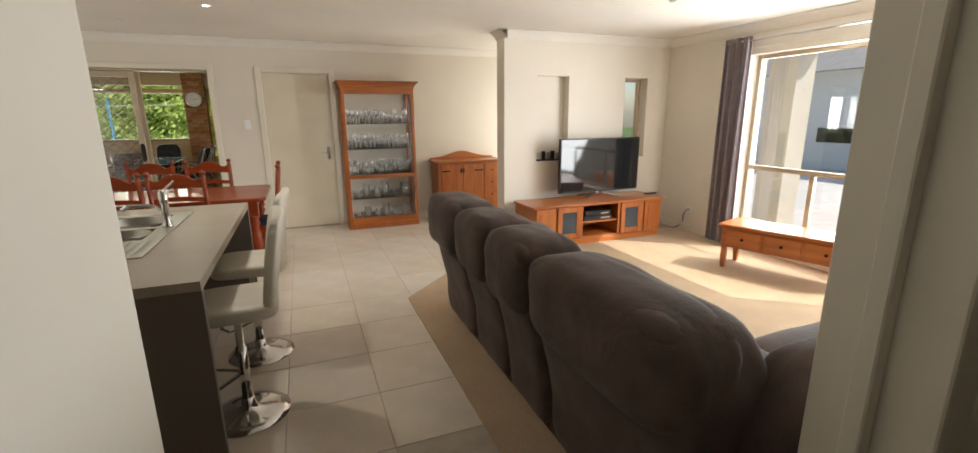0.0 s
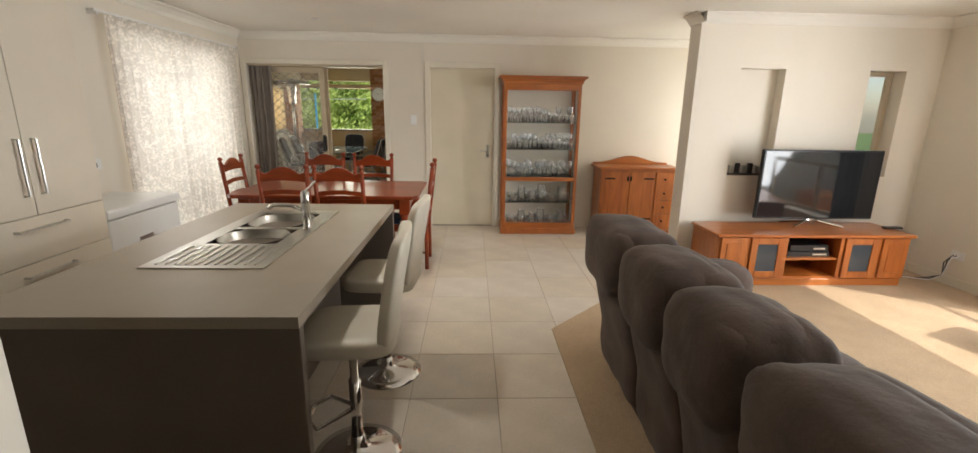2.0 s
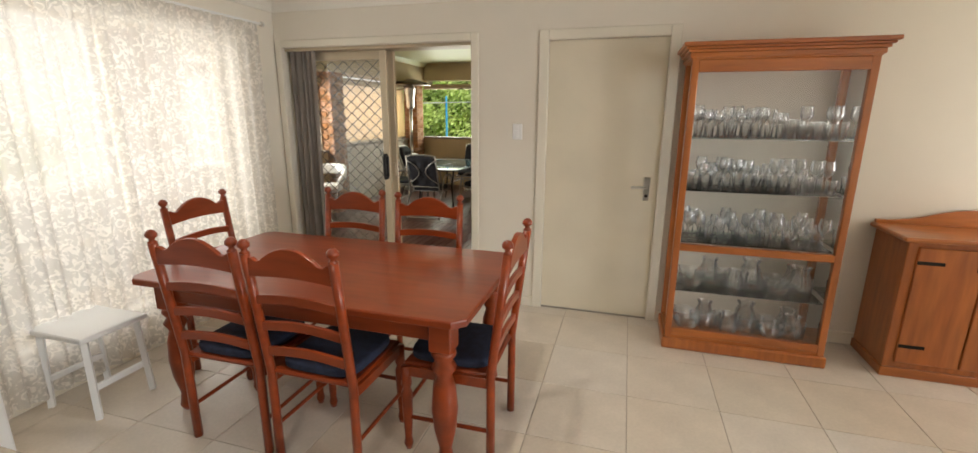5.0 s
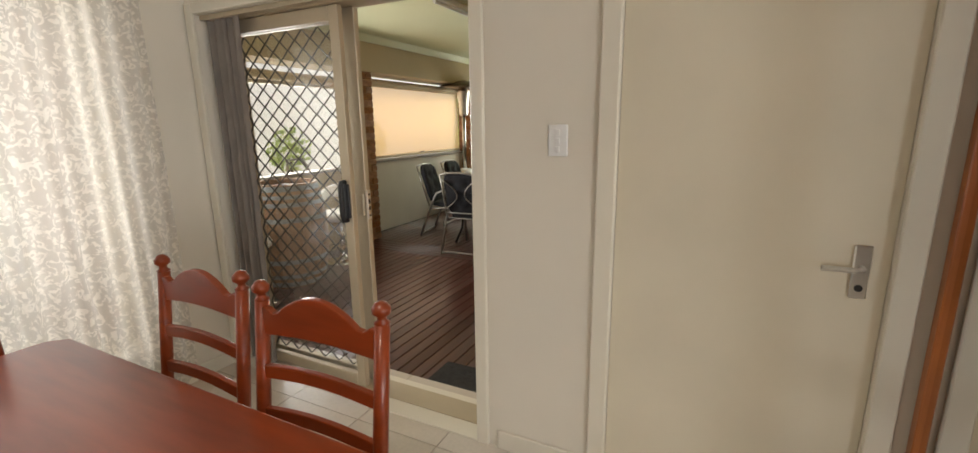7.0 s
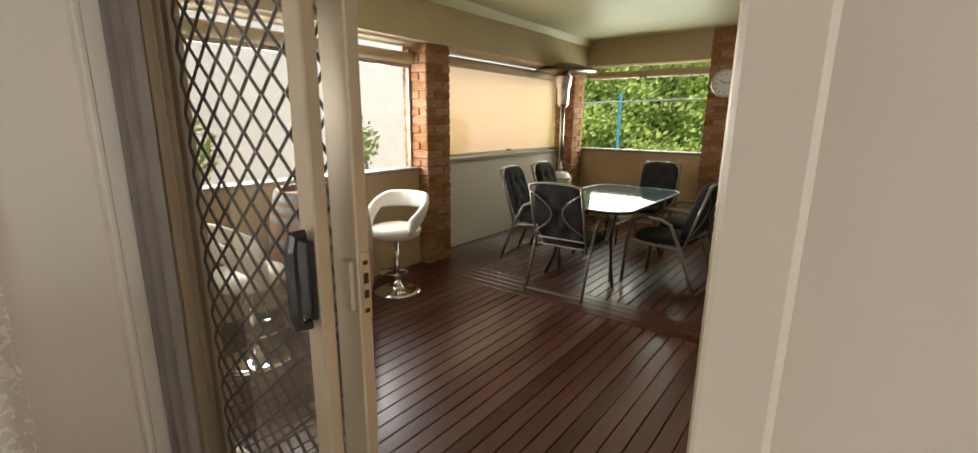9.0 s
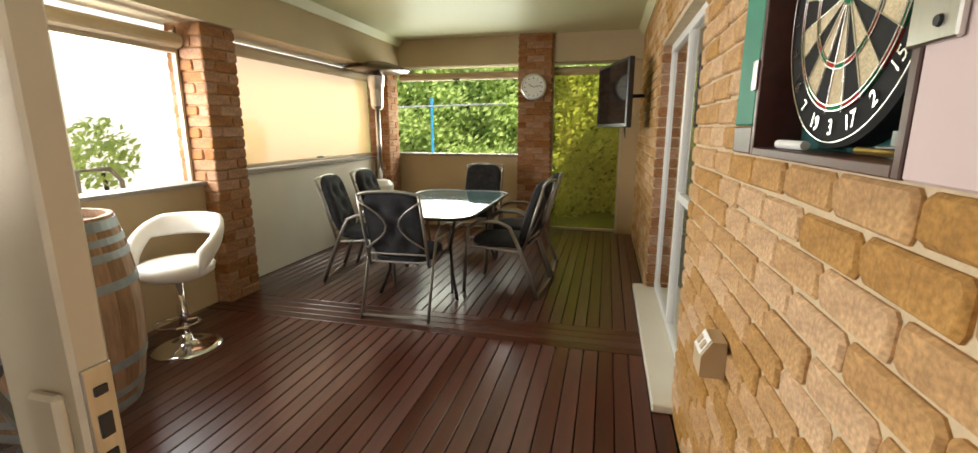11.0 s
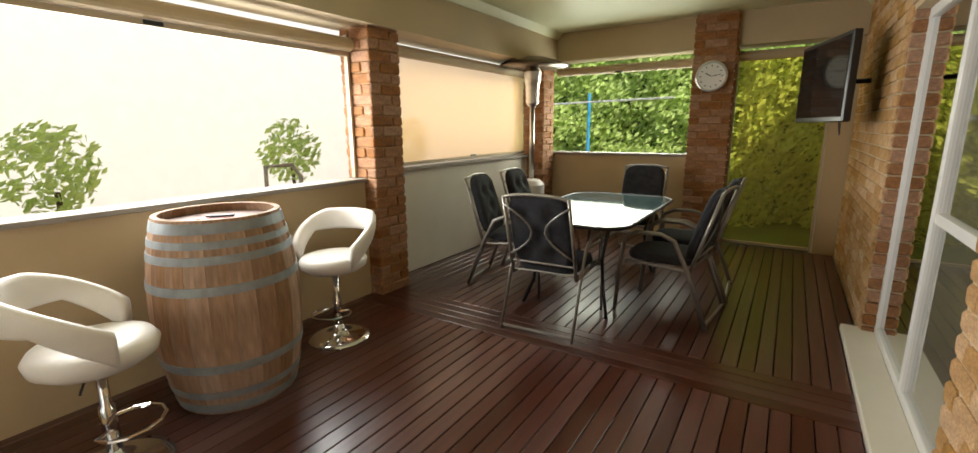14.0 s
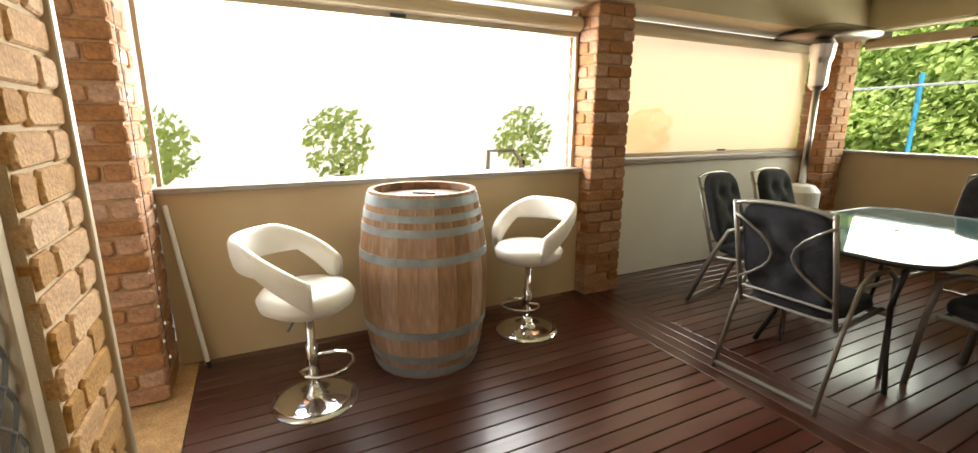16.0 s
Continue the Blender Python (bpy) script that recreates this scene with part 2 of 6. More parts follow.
def boxes(*bs, bevel=0.0):
    bm = bmesh.new()
    for b in bs:
        cut(bm, *b, bevel=bevel)
    return bm


def lathe(profile, n=24, bm=None, at=(0, 0, 0), lid=True):
    """A turned body round z from (radius, height) pairs."""
    bm = bm or bmesh.new()
    rings = []
    for r, z in profile:
        rings.append([bm.verts.new((at[0] + r * math.cos(2 * math.pi * i / n), at[1] + r * math.sin(2 * math.pi * i / n), at[2] + z)) for i in range(n)])
    for a, b in zip(rings, rings[1:]):
        for i in range(n):
            bm.faces.new((a[i], a[(i + 1) % n], b[(i + 1) % n], b[i]))
    bm.faces.new(rings[0][::-1])
    if lid:
        bm.faces.new(rings[-1])
    return bm


def tube(points, r=0.01, n=8, bm=None, flat=1.0):
    """A bent bar along the points."""
    bm = bm or bmesh.new()
    pts = [Vector(p) for p in points]
    rings, up = [], None
    for i, p in enumerate(pts):
        d = (pts[min(i + 1, len(pts) - 1)] - pts[max(i - 1, 0)]).normalized()
        if up is None:
            up = Vector((0, 0, 1)) if abs(d.z) < 0.9 else Vector((1, 0, 0))
        s = d.cross(up).normalized()
        up = s.cross(d).normalized()
        rings.append([bm.verts.new(p + s * (r * math.cos(2 * math.pi * k / n)) + up * (r * flat * math.sin(2 * math.pi * k / n))) for k in range(n)])
    for a, b in zip(rings, rings[1:]):
        for k in range(n):
            bm.faces.new((a[k], a[(k + 1) % n], b[(k + 1) % n], b[k]))
    bm.faces.new(rings[0][::-1])
    bm.faces.new(rings[-1])
    return bm


def prism(outline, z0, z1, axis="z", bevel=0.0):
    """A flat outline given thickness along an axis."""
    bm = bmesh.new()
    turn = {"z": lambda a, b, c: (a, b, c), "y": lambda a, b, c: (a, c, b), "x": lambda a, b, c: (c, a, b)}[axis]
    lo = [bm.verts.new(turn(a, b, z0)) for a, b in outline]
    hi = [bm.verts.new(turn(a, b, z1)) for a, b in outline]
    k = len(outline)
    fs = [bm.faces.new(lo[::-1]), bm.faces.new(hi)] + [bm.faces.new((lo[i], lo[(i + 1) % k], hi[(i + 1) % k], hi[i])) for i in range(k)]
    bmesh.ops.recalc_face_normals(bm, faces=fs)
    if bevel:
        bmesh.ops.bevel(bm, geom=list(fs[0].edges) + list(fs[1].edges), offset=bevel, segments=2, affect="EDGES", profile=0.5)
    return bm


def rounded(x0, y0, x1, y1, r, n=6):
    pts = []
    for cx, cy, a0 in ((x1 - r, y1 - r, 0), (x0 + r, y1 - r, 90), (x0 + r, y0 + r, 180), (x1 - r, y0 + r, 270)):
        for i in range(n + 1):
            a = radians(a0 + 90 * i / n)
            pts.append((cx + r * math.cos(a), cy + r * math.sin(a)))
    return pts


def pillow(x0, y0, z0, x1, y1, z1, power=4.0, n=14, wave=0.0, seed=0):
    """A soft cushion body: a box blown up to round shoulders."""
    bm = bmesh.new()
    bmesh.ops.create_cube(bm, size=2.0)
    bmesh.ops.subdivide_edges(bm, edges=bm.edges[:], cuts=n, use_grid_fill=True)
    c = Vector(((x0 + x1) / 2, (y0 + y1) / 2, (z0 + z1) / 2))
    h = Vector((abs(x1 - x0) / 2, abs(y1 - y0) / 2, abs(z1 - z0) / 2))
    for v in bm.verts:
        p = v.co
        k = (abs(p.x) ** power + abs(p.y) ** power + abs(p.z) ** power) ** (1 / power)
        q = p / k
        w = 1 + wave * noise.noise(q * 2.2 + Vector((seed * 7.3, seed, 0)))
        v.co = c + Vector((q.x * h.x * w, q.y * h.y * w, q.z * h.z * w))
    return bm


def structure(name, bm, material, label, category):
    return tagged(part(name, bm, material), label, category, kind="structure")


def wall_with_holes(axis, a0, a1, z0, z1, f0, f1, holes):
    """A wall along x or y between the faces f0 and f1, with rectangular holes (a0, z0, a1, z1) through it."""
    bm = bmesh.new()
    asx = sorted({a0, a1, *[v for h in holes for v in (h[0], h[2])]})
    zs = sorted({z0, z1, *[v for h in holes for v in (h[1], h[3])]})

    def solid(i, j):
        if not (0 <= i < len(asx) - 1 and 0 <= j < len(zs) - 1):
            return False
        am, zm = (asx[i] + asx[i + 1]) / 2, (zs[j] + zs[j + 1]) / 2
        return not any(h[0] < am < h[2] and h[1] < zm < h[3] for h in holes)

    cache = {}

    def v(a, f, z):
        key = (a, f, z)
        if key not in cache:
            cache[key] = bm.verts.new((a, f, z) if axis == "x" else (f, a, z))
        return cache[key]

    for i in range(len(asx) - 1):
        for j in range(len(zs) - 1):
            if not solid(i, j):
                continue
            p, q, r, s = asx[i], asx[i + 1], zs[j], zs[j + 1]
            for f in (f0, f1):
                bm.faces.new((v(p, f, r), v(q, f, r), v(q, f, s), v(p, f, s)))
            for di, dj, e in ((-1, 0, ((p, r), (p, s))), (1, 0, ((q, r), (q, s))), (0, -1, ((p, r), (q, r))), (0, 1, ((p, s), (q, s)))):
                if not solid(i + di, j + dj):
                    (g, h), (k, m2) = e
                    bm.faces.new((v(g, f0, h), v(k, f0, m2), v(k, f1, m2), v(g, f1, h)))
    bmesh.ops.recalc_face_normals(bm, faces=bm.faces[:])
    return bm


# ---- rooms: living, dining, kitchen ----
Y = 6.67
H = 2.45
DC_TOP = 2.55
ZD = -0.08
structure("wall_north", wall_with_holes("x", -3.17, 3.42, -0.1, H, Y, Y + 0.13, [(-2.857, -0.1, -1.152, 2.075), (-0.56, -0.1, 0.26, 2.06)]), WALL,
          "cream painted plaster wall with door openings", "wall")
structure("wall_tv", wall_with_holes("x", 2.1, 4.75, -0.1, H, 5.0, 5.22, [(2.53, 0.95, 2.97, 1.97), (3.8, 0.95, 4.16, 1.97)]), WALL,
          "cream painted wall with niche and slit window", "wall")
structure("wall_nib", wall_with_holes("y", 5.22, Y, -0.1, H, 3.3, 3.42, [(5.4, 0.5, 6.5, 2.1)]), WALL, "cream painted return wall", "wall")
structure("niche_back", box(2.5, 5.12, 0.92, 3.0, 5.215, 2.0), WALL, "cream painted back of a wall niche", "wall")
structure("wall_east", wall_with_holes("y", 0.28, 5.0, -0.1, H, 4.5, 4.74, [(1.25, 0.28, 3.75, 2.13)]), WALL, "cream painted wall with large window opening", "wall")
structure("wall_west", wall_with_holes("y", -1.6, Y, -0.1, H, -3.17, -2.93, [(4.5, 0.3, 6.22, 2.1)]), WALL, "cream painted wall with a wide window", "wall")
structure("wall_hall_left", box(-0.62, -1.6, -0.1, -0.48, 0.88, H), WALL, "cream painted end of a hall wall", "wall")
structure("wall_kitchen_south", box(-2.93, -1.6, -0.1, -0.62, -1.45, H), WALL, "cream painted kitchen wall", "wall")
structure("wall_hall_back", box(-0.48, -1.6, -0.1, 1.3, -1.45, H), WALL, "cream painted hall end wall", "wall")
structure("wall_hall_right", box(1.18, -1.45, -0.1, 1.3, 0.28, H), WALL, "cream painted hall wall", "wall")
structure("wall_south", box(0.92, 0.28, -0.1, 4.5, 0.4, H), WALL, "cream painted wall beside the hall opening", "wall")
structure("ceiling", box(-3.17, -1.6, H, 4.75, Y + 0.13, DC_TOP), CEIL, "white painted plaster ceiling", "ceiling")


def cornice(name, p, q, inward):
    """A coved cornice between two points under the ceiling."""
    bm = bmesh.new()
    prof = [(0, -0.09), (0.012, -0.09), (0.03, -0.06), (0.06, -0.03), (0.09, -0.012), (0.09, 0), (0, 0)]
    d = Vector(inward)
    rings = [[bm.verts.new((e[0] + d.x * a, e[1] + d.y * a, H - 0.001 + z)) for a, z in prof] for e in (p, q)]
    for i in range(len(prof)):
        j = (i + 1) % len(prof)
        bm.faces.new((rings[0][i], rings[0][j], rings[1][j], rings[1][i]))
    bmesh.ops.recalc_face_normals(bm, faces=bm.faces[:])
    return structure(name, bm, CEIL, "white coved plaster cornice", "cornice")


cornice("cornice_north", (-2.93, Y), (3.3, Y), (0, -1, 0))
cornice("cornice_tv", (2.1, 5.0), (4.5, 5.0), (0, -1, 0))
cornice("cornice_nib", (2.1, 5.22), (2.1, 4.91), (-1, 0, 0))
cornice("cornice_west", (-2.93, 3.4), (-2.93, Y), (1, 0, 0))
cornice("cornice_east", (4.5, 0.4), (4.5, 5.0), (-1, 0, 0))


def skirting(name, *b):
    return structure(name, box(*b, bevel=0.004), TRIM, "cream painted timber skirting", "skirting")


skirting("baseboard_north_a", -1.05, Y - 0.015, 0, -0.63, Y, 0.09)
skirting("baseboard_north_b", 0.33, Y - 0.015, 0, 3.3, Y, 0.09)
skirting("baseboard_tv", 2.1, 4.985, 0.002, 4.5, 5.0, 0.09)
skirting("baseboard_nib", 2.085, 4.985, 0, 2.1, 5.22, 0.09)
skirting("baseboard_east", 4.485, 0.4, 0.002, 4.5, 5.0, 0.09)
skirting("baseboard_west", -2.93, 4.2, 0, -2.915, Y, 0.09)
skirting("baseboard_hall", -0.48, -1.4, 0, -0.465, 0.86, 0.09)


def architrave(name, x0, x1, top, w=0.07):
    bm = boxes((x0 - w, Y - 0.02, 0, x0, Y, top + w), (x1, Y - 0.02, 0, x1 + w, Y, top + w), (x0, Y - 0.02, top, x1, Y, top + w), bevel=0.005)
    return structure(name, bm, TRIM, "cream painted timber door architrave", "trim")


architrave("trim_door", -0.56, 0.26, 2.06)
architrave("trim_doorway", -2.857, -1.152, 2.075, 0.06)
structure("jamb_hall", boxes((0.9, 0.22, 0, 0.92, 0.46, 2.2), (0.86, 0.32, 0, 0.9, 0.36, 2.2), bevel=0.004), TRIM, "cream painted door jamb with stop", "trim")

# floors
structure("floor", box(-3.0, -1.6, -0.1, 4.6, Y + 0.13, -0.004), GROUT, "beige grouted floor bed under the tiles", "floor")
carpet_line = [(0.57, 0.4), (4.5, 0.4), (4.5, 5.0), (2.04, 5.0), (0.57, 3.53)]
structure("carpet", prism(carpet_line, -0.003, 0.006), CARPET, "beige loop pile carpet", "carpet")

# panelled door
door = tagged(part("door_1", box(-0.559, Y + 0.014, 0.012, 0.259, Y + 0.052, 2.058, bevel=0.002), DOORP), "closed flush cream painted door", "door", kind="structure")
part("sill", box(-0.559, Y + 0.01, 0, 0.259, Y + 0.1, 0.012), GREYT, door, "dark metal threshold")
hnd = part("handle_plate", box(0.165, Y + 0.004, 0.93, 0.21, Y + 0.014, 1.1, bevel=0.004), STEEL, door, "brushed steel lever plate")
part("lever", tube([(0.187, Y + 0.02, 1.03), (0.187, Y - 0.02, 1.03), (0.17, Y - 0.035, 1.03), (0.08, Y - 0.035, 1.03)], 0.009), STEEL, hnd)
part("keyhole", lathe([(0.011, 0), (0.011, 0.006)], 12), BLACKP, hnd).matrix_basis = pose(0.187, Y + 0.006, 0.965, 90)
structure("door_stop_panel", box(-0.56, Y + 0.1, 0, 0.26, Y + 0.125, 2.06), DOORP, "plain panel behind the closed door", "wall")

# ---- the deck ----
BX = -1.05
DC = 2.6
structure("deck_ceiling", box(-5.0, Y + 0.13, DC, BX, 13.68, DC + 0.1), DCEIL, "cream painted deck ceiling with green lawn bounce in its colour", "ceiling")
structure("corner_strip", box(-3.235, Y + 0.2, ZD, -3.201, Y + 0.262, DC, bevel=0.004), ALU, "beige metal strip on the brick house corner", "trim")
# added sheet, its black paints the shade seen between the boards
structure("deck_subfloor", box(-4.9, Y + 0.13, ZD - 0.12, BX, 13.58, ZD - 0.03), DARK, "near-black sheet painted as shade under the deck boards", "floor")
structure("step_sill", box(-2.857, Y - 0.01, -0.1, -1.152, Y + 0.285, 0.006, bevel=0.003), TRIM, "pale door sill", "trim")

# tan beams, dados and ledges
structure("beam_west", box(-4.86, Y + 0.25, 2.16, -4.42, 13.58, DC), BEAM, "tan painted beam above the side openings", "beam")
structure("beam_north", box(-4.42, 13.08, 2.24, BX, 13.43, DC), BEAM, "tan painted beam above the far openings", "beam")
structure("cornice_deck_west", prism([(-4.42, DC - 0.08), (-4.40, DC - 0.08), (-4.34, DC - 0.002), (-4.42, DC - 0.002)], Y + 0.25, 13.08, "y"), DCEIL, "painted deck cornice", "cornice")
structure("cornice_deck_east", prism([(BX, DC - 0.08), (BX - 0.02, DC - 0.08), (BX - 0.08, DC - 0.002), (BX, DC - 0.002)], Y + 0.25, 13.08, "y"), DCEIL, "painted deck cornice", "cornice")
structure("dado_west_near", box(-4.72, 6.85, ZD, -4.6, 9.65, 0.92), RENDER, "tan painted sheet half wall", "wall")
structure("dado_west_far", box(-4.86, 10, ZD, -4.74, 13.18, 0.95), RENDERW, "pale painted sheet half wall", "wall")
structure("dado_north", box(-4.74, 13.2, ZD, -2.65, 13.32, 0.98), RENDER, "tan painted sheet half wall under the far window", "wall")
structure("ledge_near", box(-4.76, 6.85, 0.92, -4.56, 9.65, 0.951, bevel=0.004), GREYT, "grey painted timber ledge", "ledge")
structure("ledge_far", box(-4.9, 10, 0.95, -4.7, 12.98, 0.985, bevel=0.004), GREYT, "grey painted timber ledge", "ledge")
structure("ledge_north", box(-4.74, 13.16, 0.98, -2.65, 13.36, 1.012, bevel=0.004), GREYT, "grey painted timber ledge", "ledge")

# brick cores, joints lie back behind the bricks
structure("wall_brick", wall_with_holes("y", Y + 0.25, 13.58, ZD - 0.05, DC, BX + 0.012, BX + 0.25, [(8.95, ZD - 0.05, 10.83, 2.03)]), MORTAR, "sand mortar joints of the brick wall", "wall")
structure("wall_house", wall_with_holes("x", -3.2, BX, ZD - 0.05, DC, Y + 0.13, Y + 0.238, [(-2.857, ZD - 0.05, -1.152, 2.075)]), MORTAR, "mortar joints of the house wall", "wall")
structure("pier_core", box(-4.6, 6.3, ZD, -4.232, 6.838, DC), MORTARD, "mortar core of the brick pier", "pillar")
structure("pillar_core", box(-4.8, 9.662, ZD, -4.475, 9.988, DC), MORTARD, "mortar core of the brick pillar", "pillar")
structure("pillar_corner_core", box(-4.8, 12.83, ZD, -4.5, 13.16, DC), MORTARD, "mortar core of the corner pillar", "pillar")
structure("pillar_north_core", box(-2.64, 13, ZD, -2.21, 13.28, DC), MORTARD, "mortar core of the far pillar", "pillar")

structure("far_jamb", box(-1.262, 13.21, ZD, BX, 13.38, 2.24), RENDER, "tan painted jamb beside the far doorway", "wall")

# garden
ground = structure("ground", box(-60, -60, -0.6, 60, 60, -0.5), LAWN, "green lawn around the house", "ground")
structure("garden_fence", box(-7.4, -5, -0.5, -7.2, 16.88, 2.9), FENCEW, "sunlit white rendered garden wall", "wall")
structure("corner_paving", box(-4.75, 5.8, -0.5, -3.17, 6.94, ZD - 0.012), BRICK, "tan brick paving by the house corner", "pavement")
structure("path_paving", box(-7.2, 2, -0.5, -4.9, 16, -0.3), FENCEW, "pale concrete side path", "pavement")

# ---- windows, curtains, screen door ----
def window_frame(name, axis, a0, z0, a1, z1, f, bars, material, label, w=0.045, d=0.05, glass=True):
    """A window or door frame in the plane f, with inner bars (a0, z0, a1, z1), and its panes."""
    def span(p, q, r, s, f0, f1):
        return (p, f0, q, r, f1, s) if axis == "x" else (f0, p, q, f1, r, s)
    o = tagged(part(name, boxes(span(a0, z0, a0 + w, z1, f, f + d), span(a1 - w, z0, a1, z1, f, f + d),
                                span(a0 + w, z0, a1 - w, z0 + w, f, f + d), span(a0 + w, z1 - w, a1 - w, z1, f, f + d), bevel=0.003), material), label, "window", kind="structure")
    for b in bars:
        part("glazing_bar", boxes(span(*b, f + 0.006, f + d - 0.006), bevel=0.002), material, o)
    if glass:
        p = part("pane", boxes(span(a0 + w, z0 + w, a1 - w, z1 - w, f + d / 2 - 0.002, f + d / 2 + 0.002)), GLASS, o)
        p.visible_shadow = False
    return o


window_frame("window_1", "y", 1.25, 0.28, 3.75, 2.13, 4.6, [(1.29, 0.89, 3.71, 0.94), (2.95, 0.32, 3.0, 0.89), (2.0, 0.32, 2.05, 0.89)], ALU, "large aluminium framed living room window")
window_frame("window_2", "y", 4.5, 0.3, 6.22, 2.1, -3.12, [(4.54, 0.75, 6.18, 0.79), (5.33, 0.79, 5.37, 2.06)], ALU, "aluminium window behind lace curtain")
window_frame("window_4", "y", 5.4, 0.5, 6.5, 2.1, 3.36, [(5.44, 1.28, 6.46, 1.32)], ALU, "aluminium window at the end of the alcove")
window_frame("window_3", "x", 3.8, 0.95, 4.16, 1.97, 5.14, [], ALU, "narrow slit window beside television")
structure("window_reveal", boxes((4.485, 1.18, 2.13, 4.505, 3.82, 2.2), (4.485, 1.18, 0.21, 4.505, 1.25, 2.13), (4.485, 3.75, 0.21, 4.505, 3.82, 2.13), (4.44, 1.18, 0.25, 4.505, 3.82, 0.28), bevel=0.004), TRIM, "cream painted window architrave and sill", "trim")


def drape(name, axis, a0, a1, z0, z1, f, folds, depth, material, label, cat="curtain", gather=0.0):
    bm = bmesh.new()
    n, m = folds * 8, 14
    rows = []
    for j in range(m + 1):
        v = j / m
        row = []
        for i in range(n + 1):
            u = i / n
            ph = u * folds * 2 * math.pi
            off = depth * (math.sin(ph) + 0.35 * math.sin(ph * 0.53 + 1.3 + v)) * (1 - 0.35 * v)
            a = a0 + (a1 - a0) * u + 0.012 * math.sin(ph * 0.37 + v * 2) - gather * math.sin(v * math.pi) * (u - 0.5)
            z = z0 + (z1 - z0) * v
            row.append(bm.verts.new((a, f + off, z) if axis == "x" else (f + off, a, z)))
        rows.append(row)
    for r, s in zip(rows, rows[1:]):
        for i in range(n):
            bm.faces.new((r[i], r[i + 1], s[i + 1], s[i]))
    return tagged(part(name, bm, material, smooth=True), label, cat)


drape("lace_curtain", "y", 4.36, 6.38, 0.06, 2.22, -2.84, 22, 0.022, LACE, "white patterned lace curtain over the dining window")
rod = tagged(part("curtain_rod", tube([(-2.86, 4.3, 2.23), (-2.86, 6.44, 2.23)], 0.011), WHITE), "thin white rod above lace curtain", "curtain rod")
part("finial", lathe([(0.01, 0), (0.02, 0.01), (0.02, 0.03), (0.008, 0.045)], 12), STEEL, rod).matrix_basis = pose(-2.86, 6.44, 2.23, -90)
for yy in (4.34, 6.4):
    part("bracket", box(-2.93, yy - 0.01, 2.2, -2.855, yy + 0.01, 2.24, bevel=0.003), WHITE, rod)
drape("grey_curtain", "y", 3.62, 3.95, 0.04, 2.3, 4.33, 6, 0.04, MAUVE, "mauve grey curtain drawn beside living window")
rod = tagged(part("eyelet_rod", tube([(4.34, 1.1, 2.26), (4.34, 4.0, 2.26)], 0.012), STEEL), "dark steel curtain rod above living window", "curtain rod")
for yy in (1.3, 3.97):
    part("bracket", box(4.34, yy - 0.01, 2.25, 4.5, yy + 0.01, 2.27, bevel=0.003), STEEL, rod)

# sliding door: fixed stile frame, screen leaf with diamond grille, stacked blind
DX0, DX1 = -2.83, -1.91
leaf = tagged(part("screen_door", boxes((DX0, Y + 0.19, 0.01, DX0 + 0.05, Y + 0.225, 2.05), (DX1 - 0.095, Y + 0.19, 0.01, DX1, Y + 0.225, 2.05),
                                        (DX0 + 0.05, Y + 0.19, 0.01, DX1 - 0.095, Y + 0.225, 0.07), (DX0 + 0.05, Y + 0.19, 1.99, DX1 - 0.095, Y + 0.225, 2.05), bevel=0.004), ALU),
              "half open beige sliding security screen door", "screen door")
bm = bmesh.new()
x0, x1, cw, ch = DX0 + 0.05, DX1 - 0.095, 0.056, 0.098
cw = 0.058
cols = int((x1 - x0) / cw)
for i in range(cols + 1):
    for sgn in (1,):
        pts = []
        for j in range(60):
            z = 0.07 + j * ch / 2
            if z > 1.99:
                break
            x = x0 + i * cw + (cw / 2 - 0.002) * (1 if (i + j) % 2 else -1)
            pts.append((min(max(x, x0), x1), z))
        for (a, z), (b, w) in zip(pts, pts[1:]):
            t = 0.0032
            q = [bm.verts.new(c) for c in ((a - t, Y + 0.198, z), (a + t, Y + 0.198, z), (b + t, Y + 0.198, w), (b - t, Y + 0.198, w))]
            r = [bm.verts.new((c.co.x, Y + 0.206, c.co.z)) for c in q]
            for f in ((0, 1, 2, 3),):
                bm.faces.new([q[k] for k in f])
                bm.faces.new([r[k] for k in reversed(f)])
            for k in range(4):
                bm.faces.new((q[k], r[k], r[(k + 1) % 4], q[(k + 1) % 4]))
part("grille", bm, mat("dark grille", (0.09, 0.085, 0.075), 0.5, 0.4), leaf, "diamond security grille")
part("fly_wire", box(x0, Y + 0.21, 0.07, x1, Y + 0.212, 1.99), FLY, leaf, "grey fly wire mesh")
strip = part("lock_strip", box(DX1, Y + 0.194, 0.98, DX1 + 0.004, Y + 0.221, 1.14, bevel=0.001), STEEL, leaf, "brass coloured lock strip with latch")
for z0, z1 in ((0.995, 1.005), (1.03, 1.05), (1.065, 1.09), (1.11, 1.12)):
    part("latch_hole", box(DX1 + 0.003, Y + 0.201, z0, DX1 + 0.006, Y + 0.214, z1, bevel=0.001), BLACKP, strip)
part("pull_grip", box(DX1 - 0.05, Y + 0.178, 1.0, DX1 - 0.012, Y + 0.19, 1.12, bevel=0.004), ALU, leaf)
